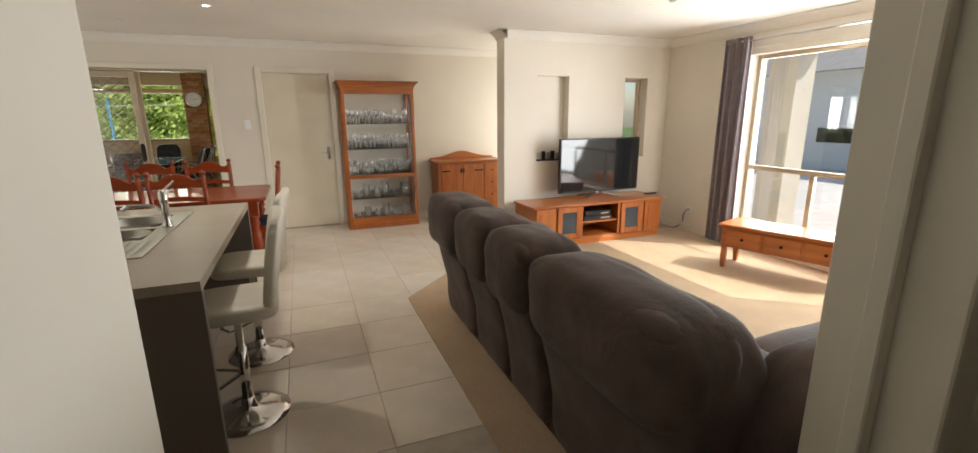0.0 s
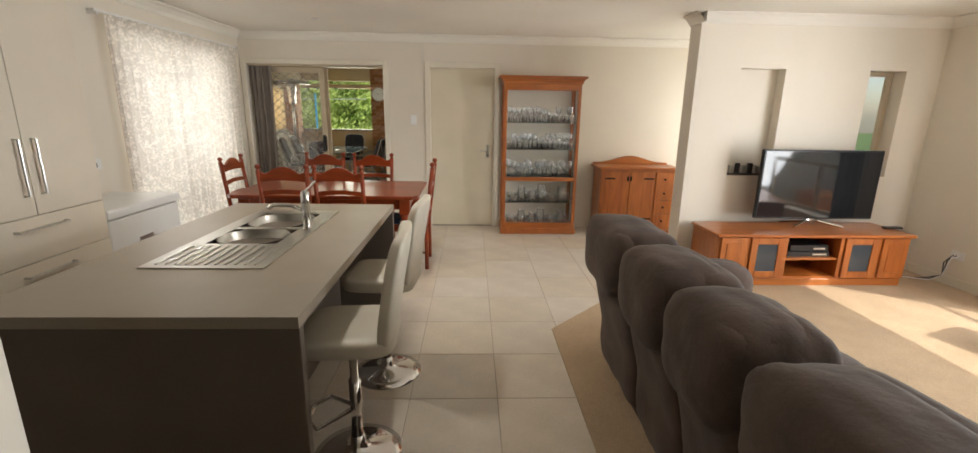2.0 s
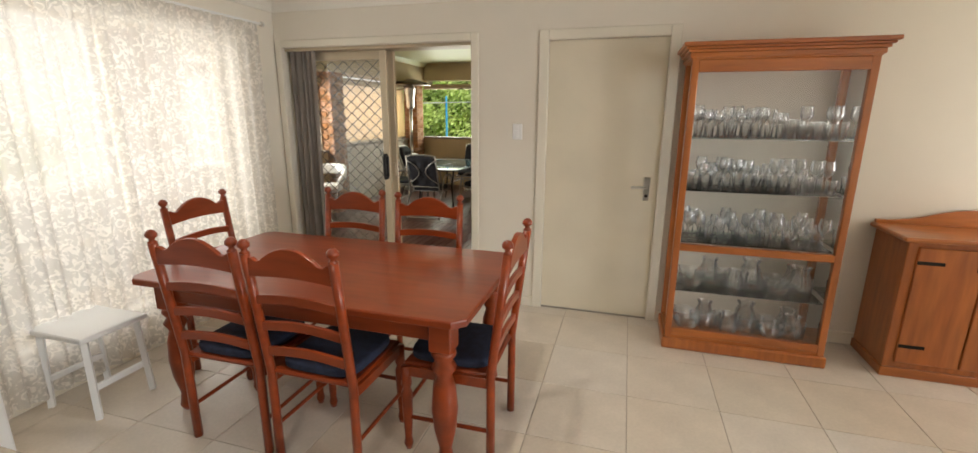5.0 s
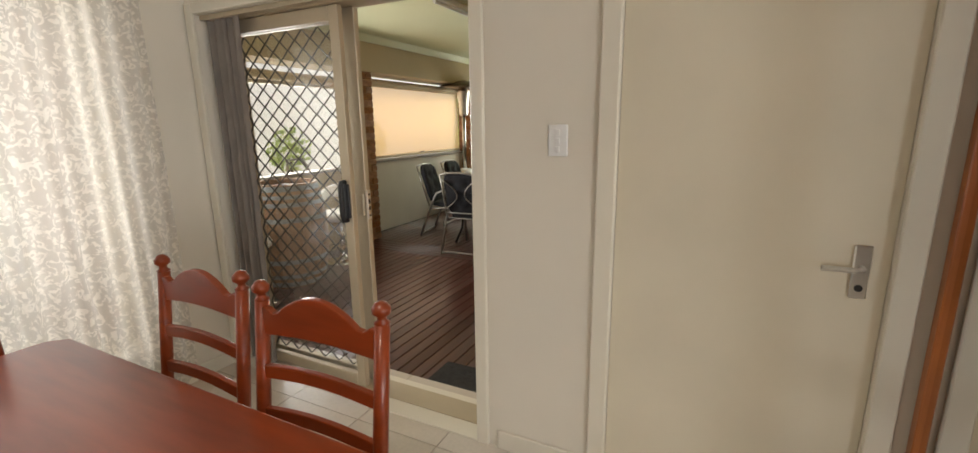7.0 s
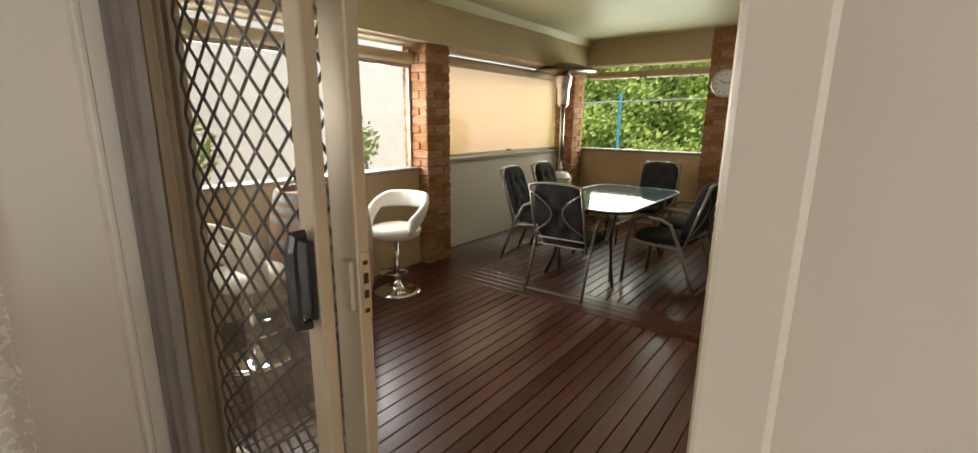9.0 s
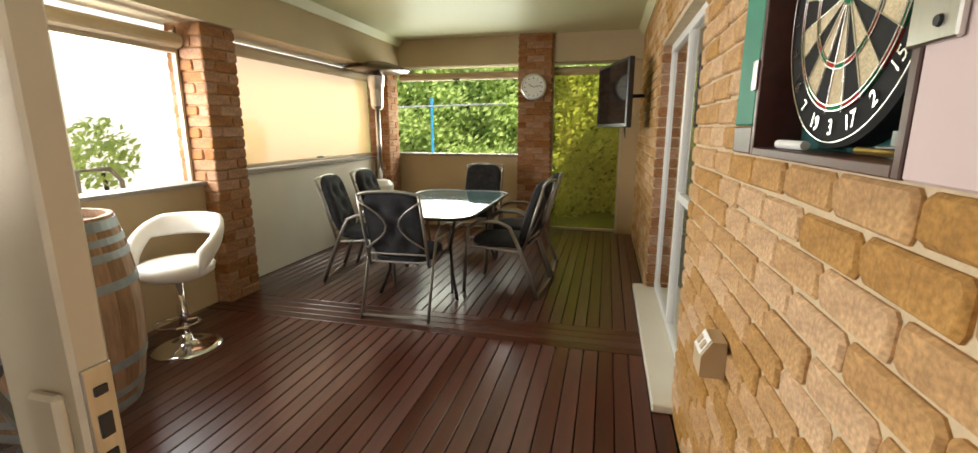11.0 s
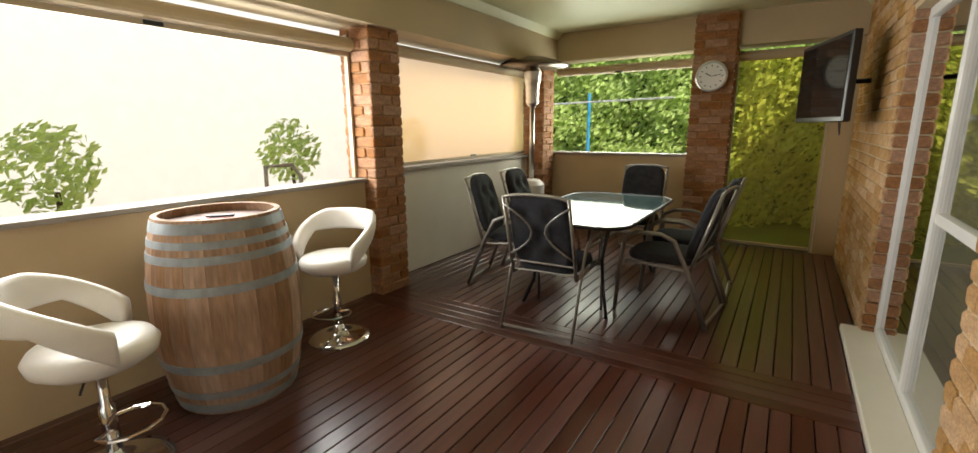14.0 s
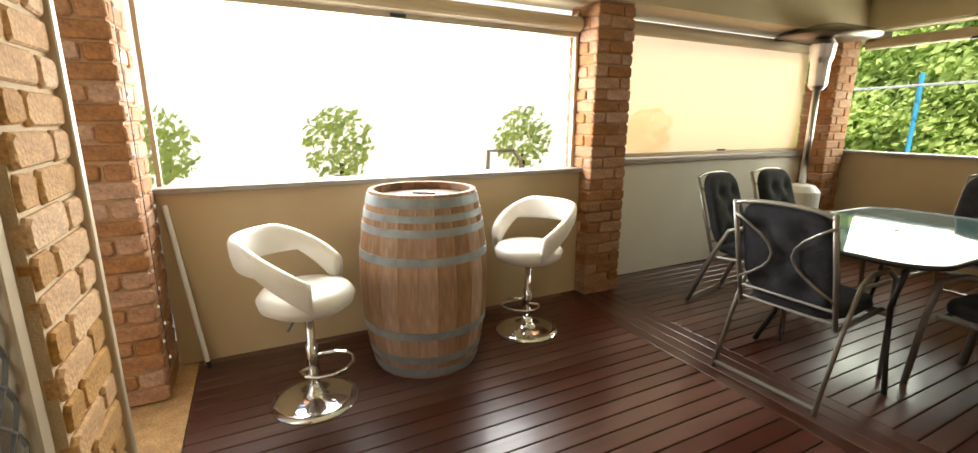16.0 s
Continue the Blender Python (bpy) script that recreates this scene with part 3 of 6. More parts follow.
glassdoor = tagged(part("glass_door", boxes((DX0 + 0.01, Y + 0.11, 0.01, DX0 + 0.07, Y + 0.145, 2.05), (DX1 - 0.09, Y + 0.11, 0.01, DX1 - 0.03, Y + 0.145, 2.05),
                                            (DX0 + 0.07, Y + 0.11, 0.01, DX1 - 0.09, Y + 0.145, 0.08), (DX0 + 0.07, Y + 0.11, 1.98, DX1 - 0.09, Y + 0.145, 2.05), bevel=0.004), ALU), "half open glazed sliding door with black handle", "sliding door")
part("pane", box(DX0 + 0.07, Y + 0.125, 0.08, DX1 - 0.09, Y + 0.128, 1.98), GLASS, glassdoor).visible_shadow = False
hd = part("door_handle", tube([(DX1 - 0.055, Y + 0.1, 0.99), (DX1 - 0.06, Y + 0.075, 0.99), (DX1 - 0.06, Y + 0.068, 1.02), (DX1 - 0.06, Y + 0.068, 1.16), (DX1 - 0.06, Y + 0.075, 1.19), (DX1 - 0.055, Y + 0.1, 1.19)], 0.014), BLACKP, glassdoor, "black moulded pull handle")
part("lock_plate", box(DX1 - 0.085, Y + 0.095, 1.0, DX1 - 0.035, Y + 0.11, 1.18, bevel=0.004), BLACKP, hd)
structure("door_track", boxes((-2.85, Y + 0.09, 0.0, -1.155, Y + 0.235, 0.011), (-2.85, Y + 0.09, 2.052, -1.155, Y + 0.235, 2.073), (-1.175, Y + 0.09, 0.011, -1.153, Y + 0.235, 2.052), bevel=0.003), ALU, "beige aluminium sliding door frame", "door frame")
drape("vertical_blind", "x", -2.84, -2.58, 0.05, 2.05, Y + 0.05, 5, 0.022, TAUPEC, "taupe vertical blind stacked at the doorway", "blind")
structure("blind_rail", box(-2.85, Y + 0.02, 2.05, -1.16, Y + 0.075, 2.073), ALU, "pelmet rail of the vertical blind", "blind rail")
tagged(part("door_mat", box(-1.75, 6.97, ZD + 0.002, -1.13, 7.36, ZD + 0.014, bevel=0.004), RUBBER), "charcoal ribbed rubber mat on the deck", "doormat")


# ---- dining set ----
def dining_chair(m):
    """Origin on the floor under the seat; it faces +y."""
    c = empty("dining_chair", m, "red brown ladder back dining chair with navy seat", "chair", "chairs round the dining table")
    h = 0.207

    def back_y(z):
        return -0.2 - max(0, z - 0.45) * 0.12
    for s in (-1, 1):
        leg = part("back_post", tube([(s * h, -0.2, 0), (s * h, -0.2, 0.25), (s * h, -0.2, 0.45), (s * h, back_y(0.75), 0.75), (s * h, back_y(1.0), 1.0)], 0.02, 8), REDWOOD, c, smooth=True)
        part("finial", lathe([(0.013, 0), (0.021, 0.006), (0.012, 0.014), (0.012, 0.022), (0.024, 0.032), (0.024, 0.045), (0.014, 0.058), (0.004, 0.062)], 14), REDWOOD, leg, smooth=True).matrix_basis = pose(s * h, back_y(1.0), 0.998)
        part("front_leg", lathe([(0.014, 0), (0.022, 0.03), (0.017, 0.06), (0.024, 0.2), (0.026, 0.3), (0.018, 0.32), (0.026, 0.345), (0.024, 0.36), (0.024, 0.43)], 14), REDWOOD, c, smooth=True).matrix_basis = pose(s * h, 0.2, 0)
        part("side_rail", box(s * h - 0.011, -0.19, 0.385, s * h + 0.011, 0.19, 0.435, bevel=0.003), REDWOOD, c)
        part("stretcher", tube([(s * h, -0.19, 0.17), (s * h, 0.19, 0.17)], 0.01), REDWOOD, c)
    part("stretcher", tube([(-h, 0.2, 0.24), (h, 0.2, 0.24)], 0.01), REDWOOD, c)
    part("front_rail", box(-h + 0.02, 0.19, 0.385, h - 0.02, 0.212, 0.435, bevel=0.003), REDWOOD, c)
    for z in (0.55, 0.675, 0.8):
        n = 10
        lo = [(-h + 0.012 + (2 * h - 0.024) * i / n, z - 0.022 + 0.016 * math.sin(math.pi * i / n)) for i in range(n + 1)]
        hi = [(x, zz + 0.04) for x, zz in reversed(lo)]
        part("slat", prism(lo + hi, back_y(z) - 0.009, back_y(z) + 0.009, "y", 0.003), REDWOOD, c)
    n = 20
    lo = [(-h + 0.012 + (2 * h - 0.024) * i / n, 0.905 + 0.012 * math.sin(math.pi * i / n)) for i in range(n + 1)]
    hi = []
    for i in range(n, -1, -1):
        u = i / n
        s = abs(2 * u - 1)
        hi.append((-h + 0.012 + (2 * h - 0.024) * u, 0.975 + 0.062 * max(0, 1 - (s / 0.72) ** 2) + (0.012 if s > 0.84 else 0)))
    part("crest_rail", prism(lo + hi, back_y(0.95) - 0.011, back_y(0.95) + 0.011, "y", 0.004), REDWOOD, c, "shaped crest rail with carved scrolls")
    part("seat_frame", box(-0.205, -0.2, 0.428, 0.205, 0.215, 0.45, bevel=0.008), REDWOOD, c)
    part("seat_cushion", pillow(-0.19, -0.185, 0.445, 0.19, 0.205, 0.5, 5, 8), NAVY, c, "navy woven seat pad", smooth=True)
    return c


t = empty("dining_table", pose(-1.39, 5.155, 0), "long red brown polished timber dining table", "table")
TX, TY, ch = 0.87, 0.485, 0.05
outline = [(-TX + ch, -TY), (TX - ch, -TY), (TX - 0.02, -TY + 0.03), (TX, -TY + ch), (TX, TY - ch), (TX - 0.02, TY - 0.03), (TX - ch, TY), (-TX + ch, TY), (-TX + 0.02, TY - 0.03), (-TX, TY - ch), (-TX, -TY + ch), (-TX + 0.02, -TY + 0.03)]
part("tabletop", prism(outline, 0.73, 0.765, "z", 0.008), REDWOOD, t)
for sx in (-1, 1):
    for sy in (-1, 1):
        leg = part("leg", lathe([(0.025, 0), (0.04, 0.03), (0.032, 0.07), (0.028, 0.1), (0.05, 0.2), (0.058, 0.3), (0.05, 0.4), (0.034, 0.46), (0.055, 0.5), (0.036, 0.53), (0.055, 0.56), (0.05, 0.58)], 20), REDWOOD, t, smooth=True)
        leg.matrix_basis = pose(sx * (TX - 0.13), sy * (TY - 0.12), 0)
        part("leg_block", box(-0.05, -0.05, 0.58, 0.05, 0.05, 0.73, bevel=0.006), REDWOOD, leg)
for sy in (-1, 1):
    part("apron", box(-TX + 0.17, sy * (TY - 0.11) - 0.012, 0.62, TX - 0.17, sy * (TY - 0.11) + 0.012, 0.73, bevel=0.003), REDWOOD, t)
for sx in (-1, 1):
    part("apron", box(sx * (TX - 0.12) - 0.012, -TY + 0.16, 0.62, sx * (TX - 0.12) + 0.012, TY - 0.16, 0.73, bevel=0.003), REDWOOD, t)
first = dining_chair(pose(-1.685, 4.83, 0, 0, 0, 1))
for x, y, r in ((-1.19, 4.82, -1), (-1.69, 5.54, 179), (-1.13, 5.51, 182), (-2.22, 5.31, -90), (-0.665, 5.06, 91)):
    copy_thing(first, pose(x, y, 0, 0, 0, r))

# ---- display cabinet with glassware ----
CX0, CX1, CY0, CY1 = 0.35, 1.32, 6.235, 6.655
c = empty("display_cabinet", pose(0, 0, 0), "tall orange pine display cabinet with glass doors", "cabinet")
part("plinth", box(CX0, CY0, 0, CX1, CY1, 0.075, bevel=0.008), PINE, c)
for x in (CX0 + 0.015, CX1 - 0.055):
    for y in (CY0 + 0.015, CY1 - 0.04):
        part("post", box(x, y, 0.075, x + 0.04, y + 0.04, 1.87, bevel=0.003), PINE, c)
part("floor_board", box(CX0 + 0.02, CY0 + 0.02, 0.075, CX1 - 0.02, CY1, 0.1), PINEH, c)
part("top_board", box(CX0 + 0.01, CY0 + 0.01, 1.86, CX1 - 0.01, CY1, 1.9, bevel=0.003), PINEH, c)
bm = bmesh.new()
for k, (o, z0, z1) in enumerate(((0.0, 1.87, 1.9), (0.012, 1.9, 1.918), (0.026, 1.918, 1.932), (0.042, 1.932, 1.955))):
    cut(bm, CX0 - o, CY0 - o, z0, CX1 + o, CY1 - 0.002, z1, 0.004)
part("cornice", bm, PINEH, c, "stepped moulded pine cornice")
part("mid_rail", box(CX0 + 0.055, CY0 + 0.012, 0.69, CX1 - 0.055, CY0 + 0.05, 0.735, bevel=0.004), PINEH, c)
part("head_rail", box(CX0 + 0.055, CY0 + 0.012, 1.79, CX1 - 0.055, CY0 + 0.05, 1.86, bevel=0.004), PINEH, c)
part("foot_rail", box(CX0 + 0.055, CY0 + 0.012, 0.1, CX1 - 0.055, CY0 + 0.05, 0.15, bevel=0.004), PINEH, c)
# matt wall cream stands in for what the mirror back reflects
part("mirror_back", box(CX0 + 0.055, CY1 - 0.012, 0.1, CX1 - 0.055, CY1 - 0.006, 1.86), WALL, c, "mirror back with the reflected wall painted as cream")
CAB_GLASS = clear_glass("cabinet glass", gloss=0.03)
for z0, z1 in ((0.15, 0.69), (0.735, 1.79)):
    p = part("glass_door", box(CX0 + 0.055, CY0 + 0.028, z0, CX1 - 0.055, CY0 + 0.032, z1), CAB_GLASS, c)
    p.visible_shadow = False
for x in (CX0 + 0.03, CX1 - 0.034):
    p = part("side_glass", box(x, CY0 + 0.055, 0.1, x + 0.004, CY1 - 0.04, 1.86), CAB_GLASS, c)
    p.visible_shadow = False
SHELF = clear_glass("shelf glass", (0.8, 0.9, 0.86), 0.12)
for z in (0.4, 0.735, 1.075, 1.4):
    p = part("shelf", box(CX0 + 0.055, CY0 + 0.06, z, CX1 - 0.055, CY1 - 0.02, z + 0.008), SHELF, c, "greenish glass shelf")
    p.visible_shadow = False
WINE = clear_glass("thin drinking glass", (0.96, 0.98, 0.98), 0.24, 0.2)


def wine_glass(h=0.17):
    return lathe([(0.031, 0), (0.03, 0.003), (0.005, 0.009), (0.004, h * 0.45), (0.012, h * 0.5), (0.03, h * 0.64), (0.033, h * 0.78), (0.027, h)], 12, lid=False)


def tumbler(h=0.1):
    return lathe([(0.026, 0), (0.033, h)], 12, lid=False)


def bowl(r=0.09, h=0.08):
    return lathe([(r * 0.4, 0), (r * 0.45, 0.008), (r * 0.8, h * 0.5), (r, h)], 18, lid=False)


def jug(h=0.18):
    return lathe([(0.05, 0), (0.065, h * 0.3), (0.06, h * 0.6), (0.045, h * 0.85), (0.055, h)], 18, lid=False)


kinds = {"wine_glass": (wine_glass(), "clear stemmed wine glass on a cabinet shelf"), "tumbler": (tumbler(), "clear glass tumbler on a cabinet shelf"),
         "glass_bowl": (bowl(), "clear cut glass bowl in the cabinet"), "glass_jug": (jug(), "clear glass jug in the cabinet")}
made = {}
rng = random.Random(4)


def ware(kind, x, y, z, s=1.0):
    if kind not in made:
        bm, label = kinds[kind]
        o = tagged(part(kind, bm, WINE, smooth=True), label, kind.split("_")[-1] if "_" in kind else kind, kind.replace("_", " ") + " display")
        o.visible_shadow = False
        made[kind] = o
        o.matrix_basis = pose(x, y, z) @ Matrix.Scale(s, 4)
        return o
    o = made[kind].copy()
    scene.collection.objects.link(o)
    o.matrix_basis = pose(x, y, z, 0, 0, rng.uniform(0, 90)) @ Matrix.Scale(s, 4)
    return o


for z, k in ((1.408, "wine_glass"), (1.083, "wine_glass"), (0.743, "wine_glass")):
    for r in range(3):
        for i in range(13):
            x = CX0 + 0.1 + i * 0.064 + rng.uniform(-0.008, 0.008)
            ware("tumbler" if (r == 0 and z != 0.743) or rng.random() < 0.2 else k, x, CY0 + 0.1 + r * 0.1 + rng.uniform(-0.01, 0.01), z, rng.uniform(0.8, 1.15))
for z in (0.408, 0.1):
    for i in range(6):
        x = CX0 + 0.16 + i * 0.13
        ware("glass_jug" if (i + int(z * 10)) % 3 == 0 else "glass_bowl", x, CY0 + 0.13 + 0.05 * (i % 2), z, rng.uniform(0.85, 1.15))
        ware("glass_jug" if i % 2 else "glass_bowl", x, CY0 + 0.29, z, rng.uniform(0.9, 1.1))
        ware("tumbler", x + 0.06, CY0 + 0.21, z, rng.uniform(0.9, 1.2))

# ---- side cupboard behind the television wall ----
c = empty("side_cupboard", pose(0, 0, 0), "orange pine cupboard with shaped back rail", "cupboard")
SX0, SX1, SY0 = 1.62, 2.58, 6.27
part("body", box(SX0, SY0, 0.06, SX1, 6.655, 0.85, bevel=0.004), PINE, c)
part("plinth", box(SX0 - 0.01, SY0 - 0.01, 0, SX1 + 0.01, 6.655, 0.06, bevel=0.004), PINEH, c)
part("top", box(SX0 - 0.04, SY0 - 0.04, 0.85, SX1 + 0.04, 6.655, 0.878, bevel=0.008), PINEH, c)
n = 24
lo = [(SX0 - 0.02 + (SX1 - SX0 + 0.04) * i / n, 0.878) for i in range(n + 1)]
hi = [(x, 0.9 + 0.085 * (0.5 - 0.5 * math.cos(2 * math.pi * i / n)) ** 1.5) for i, (x, _) in reversed(list(enumerate(lo)))]
part("back_rail", prism(lo + hi, 6.63, 6.653, "y", 0.003), PINEH, c, "curved upstand rail")
IRON = mat("black iron", (0.02, 0.018, 0.016), 0.5, 0.8)
for x0, x1 in ((SX0 + 0.05, SX0 + 0.36), (SX0 + 0.37, SX0 + 0.68)):
    d = part("door", box(x0, SY0 - 0.016, 0.1, x1, SY0, 0.82, bevel=0.004), PINE, c)
    hx = x0 if x0 < SX0 + 0.2 else x1 - 0.13
    for z in (0.2, 0.72):
        part("hinge", boxes((hx, SY0 - 0.02, z, hx + 0.13, SY0 - 0.016, z + 0.02)), IRON, d, "black strap hinge")
    part("latch", box((x1 - 0.03) if hx == x0 else x0, SY0 - 0.022, 0.7, (x1 - 0.005) if hx == x0 else x0 + 0.025, SY0 - 0.016, 0.76), IRON, d)
for k in range(4):
    d = part("drawer", box(SX0 + 0.71, SY0 - 0.016, 0.1 + k * 0.18, SX1 - 0.03, SY0, 0.27 + k * 0.18, bevel=0.004), PINE, c)
    part("knob", lathe([(0.008, 0), (0.008, 0.012), (0.014, 0.018), (0.012, 0.026)], 12), IRON, d).matrix_basis = pose(SX0 + 0.82, SY0 - 0.016, 0.185 + k * 0.18, 90)

# ---- television unit and television ----
c = empty("tv_unit", pose(0, 0, 0), "low orange pine television unit with glass doors", "tv unit")
UX0, UX1, UY0, UY1, UH = 2.21, 4.0, 4.4, 4.9, 0.5
part("plinth", box(UX0 + 0.01, UY0 + 0.01, 0.006, UX1 - 0.01, UY1, 0.07, bevel=0.004), PINEH, c)
part("top", box(UX0 - 0.03, UY0 - 0.03, UH - 0.03, UX1 + 0.03, UY1, UH, bevel=0.008), PINEH, c)
part("back", box(UX0, UY1 - 0.02, 0.07, UX1, UY1, UH - 0.03), PINEH, c)
part("bottom", box(UX0, UY0 + 0.02, 0.07, UX1, UY1 - 0.02, 0.09), PINEH, c)
xs = [UX0, UX0 + 0.28, UX0 + 0.63, UX1 - 0.63, UX1 - 0.28, UX1]
for x in xs:
    part("upright", box(x - 0.018 if x != UX0 else x, UY0 + 0.005, 0.09, x + 0.018 if x != UX1 else x, UY1 - 0.02, UH - 0.03), PINE, c)
for k in (0, 4):
    d = part("panel_door", box(xs[k] + 0.02, UY0 - 0.014, 0.09, xs[k + 1] - 0.02, UY0 + 0.004, UH - 0.035, bevel=0.003), PINE, c)
    part("raised_panel", box(xs[k] + 0.07, UY0 - 0.02, 0.14, xs[k + 1] - 0.07, UY0 - 0.013, UH - 0.085, bevel=0.005), PINE, d)
for k in (1, 3):
    a, b = xs[k] + 0.02, xs[k + 1] - 0.02
    d = part("glass_door", boxes((a, UY0 - 0.014, 0.09, a + 0.06, UY0 + 0.004, UH - 0.035), (b - 0.06, UY0 - 0.014, 0.09, b, UY0 + 0.004, UH - 0.035), (a + 0.06, UY0 - 0.014, 0.09, b - 0.06, UY0 + 0.004, 0.15), (a + 0.06, UY0 - 0.014, UH - 0.095, b - 0.06, UY0 + 0.004, UH - 0.035), bevel=0.003), PINE, c)
    part("pane", box(a + 0.06, UY0 - 0.006, 0.15, b - 0.06, UY0 - 0.002, UH - 0.095), mat("smoked glass", (0.05, 0.06, 0.07), 0.06), d, "dark smoked glass pane")
part("shelf", box(xs[2] + 0.02, UY0 + 0.02, 0.25, xs[3] - 0.02, UY1 - 0.02, 0.27), PINEH, c)
for k, (z, h, w) in enumerate(((0.27, 0.05, 0.4), (0.325, 0.055, 0.36))):
    o = tagged(part("disc_player", box(3.105 - w / 2, UY0 + 0.06, z, 3.105 + w / 2, UY1 - 0.1, z + h, bevel=0.004), BLACKP), "black disc player on unit shelf", "disc player")
    part("display", box(3.105 + 0.04, UY0 + 0.056, z + 0.015, 3.105 + w / 2 - 0.03, UY0 + 0.06, z + 0.03), STEEL, o)
tv = empty("television", pose(3.29, 4.74, UH), "large black flat television on chrome stand", "television")
part("screen_body", box(-0.58, -0.018, 0.07, 0.58, 0.03, 0.73, bevel=0.006), BLACKP, tv)
part("screen", box(-0.565, -0.022, 0.085, 0.565, -0.018, 0.715), SCREEN, tv, "dark reflective screen")
part("stand", tube([(-0.24, -0.1, 0.01), (-0.06, 0, 0.05), (0, 0, 0.09), (0.06, 0, 0.05), (0.24, -0.1, 0.01)], 0.012, 8), CHROME, tv, "chrome splayed stand")
part("stand_foot", tube([(-0.24, 0.12, 0.01), (0, 0, 0.05), (0.24, 0.12, 0.01)], 0.01, 8), CHROME, tv)
tagged(part("remote_control", box(3.93, 4.6, UH, 4.1, 4.66, UH + 0.02, bevel=0.005), BLACKP), "black remote control on television unit", "remote control")
fr = empty("photo_ornament", pose(2.62, 5.03, 0.95), "dark ornament letters standing in wall niche", "ornament")
part("base", box(-0.08, -0.03, 0, 0.28, 0.05, 0.02, bevel=0.004), BLACKP, fr)
for k in range(5):
    part("letter", box(-0.06 + k * 0.065, -0.01, 0.02, -0.015 + k * 0.065, 0.02, 0.1 + 0.02 * (k % 2), bevel=0.004), BLACKP if k % 2 else STEEL, fr)
fr2 = empty("dark_ornament", pose(3.98, 5.06, 0.95), "small dark ornament on slit window sill", "ornament")
part("base", box(-0.12, -0.03, 0, 0.14, 0.04, 0.02, bevel=0.004), BLACKP, fr2)
for k in range(3):
    part("letter", box(-0.1 + k * 0.08, -0.01, 0.02, -0.04 + k * 0.08, 0.02, 0.1, bevel=0.004), BLACKP, fr2)
o = tagged(part("power_outlet", box(4.488, 4.35, 0.26, 4.5, 4.47, 0.34, bevel=0.003), WHITE), "white power outlet with trailing leads", "power outlet")
for k in range(3):
    part("lead", tube([(4.485, 4.38 + 0.03 * k, 0.3), (4.43, 4.4 + 0.03 * k, 0.28 - 0.03 * k), (4.42, 4.44, 0.1), (4.38, 4.5 + 0.03 * k, 0.03), (4.28, 4.6, 0.016), (4.22, 4.66 + 0.03 * k, 0.016)], 0.005, 6), BLACKP if k else WHITE, o)

# ---- sofa ----
s = empty("sofa", pose(0, 0, 0.006), "long brown grey suede reclining sofa", "sofa")
ys = [0.6, 1.5, 1.95, 2.46, 3.12]
for k, (a, b) in enumerate(zip(ys, ys[1:])):
    bm = pillow(0.78, a + 0.004, 0.04, 1.14, b - 0.004, 0.97, 7, 16, 0.03, k)
    for v in bm.verts:
        u = max(0.0, v.co.z - 0.3) / 0.7
        v.co.x -= 0.16 * u
        v.co.y += 0.006 * math.sin(v.co.z * 23 + k)
    part("backrest", bm, SUEDE, s, "padded suede back panel", smooth=True)
    bm = pillow(0.63, a + 0.006, 0.62, 0.95, b - 0.006, 0.985, 4.0, 14, 0.035, k + 9)
    part("head_cushion", bm, SUEDE, s, smooth=True)
    part("seat_cushion", pillow(1.1, a + 0.01, 0.2, 1.75, b - 0.01, 0.5, 4, 10, 0.03, k + 20), SUEDE, s, smooth=True)
part("base", box(0.84, 0.64, 0.0, 1.7, 3.1, 0.22, bevel=0.02), SUEDE, s)
part("arm", pillow(0.9, 3.06, 0.05, 1.75, 3.3, 0.64, 5, 12, 0.04, 40), SUEDE, s, smooth=True)
part("corner_cushion", pillow(0.9, 0.44, 0.06, 1.75, 0.7, 0.88, 4, 14, 0.05, 50), SUEDE, s, "rounded end cushion", smooth=True)
part("corner_seat", pillow(1.6, 0.5, 0.1, 2.5, 1.3, 0.5, 5, 12, 0.03, 60), SUEDE, s, smooth=True)

# ---- low drawer table by the window ----
d0, d1 = Vector((3.63, 3.14)), Vector((3.98, 2.1))
ang = math.degrees(math.atan2(d1.y - d0.y, d1.x - d0.x))
c = empty("coffee_table", pose(d0.x, d0.y, 0.006, 0, 0, ang), "low orange pine coffee table with drawers", "coffee table")
L = (d1 - d0).length
part("top", box(-0.03, 0.0, 0.42, L + 0.03, 0.42, 0.45, bevel=0.008), PINEH, c)
part("case", box(0, 0.03, 0.22, L, 0.39, 0.42, bevel=0.003), PINEH, c)
for a, b in ((0.05, 0.36), (0.39, 0.7), (0.73, 1.05)):
    d = part("drawer", box(a, 0.016, 0.245, b, 0.03, 0.4, bevel=0.005), PINEH, c)
    part("knob", lathe([(0.008, 0), (0.008, 0.012), (0.015, 0.018), (0.012, 0.028)], 12), IRON, d).matrix_basis = pose((a + b) / 2, 0.016, 0.32, 90)
for x in (0.0, L - 0.06):
    for y in (0.03, 0.33):
        part("leg", lathe([(0.024, 0), (0.034, 0.12), (0.03, 0.2), (0.036, 0.22)], 4), PINE, c).matrix_basis = pose(x + 0.03, y + 0.03, 0, 0, 0, 45)

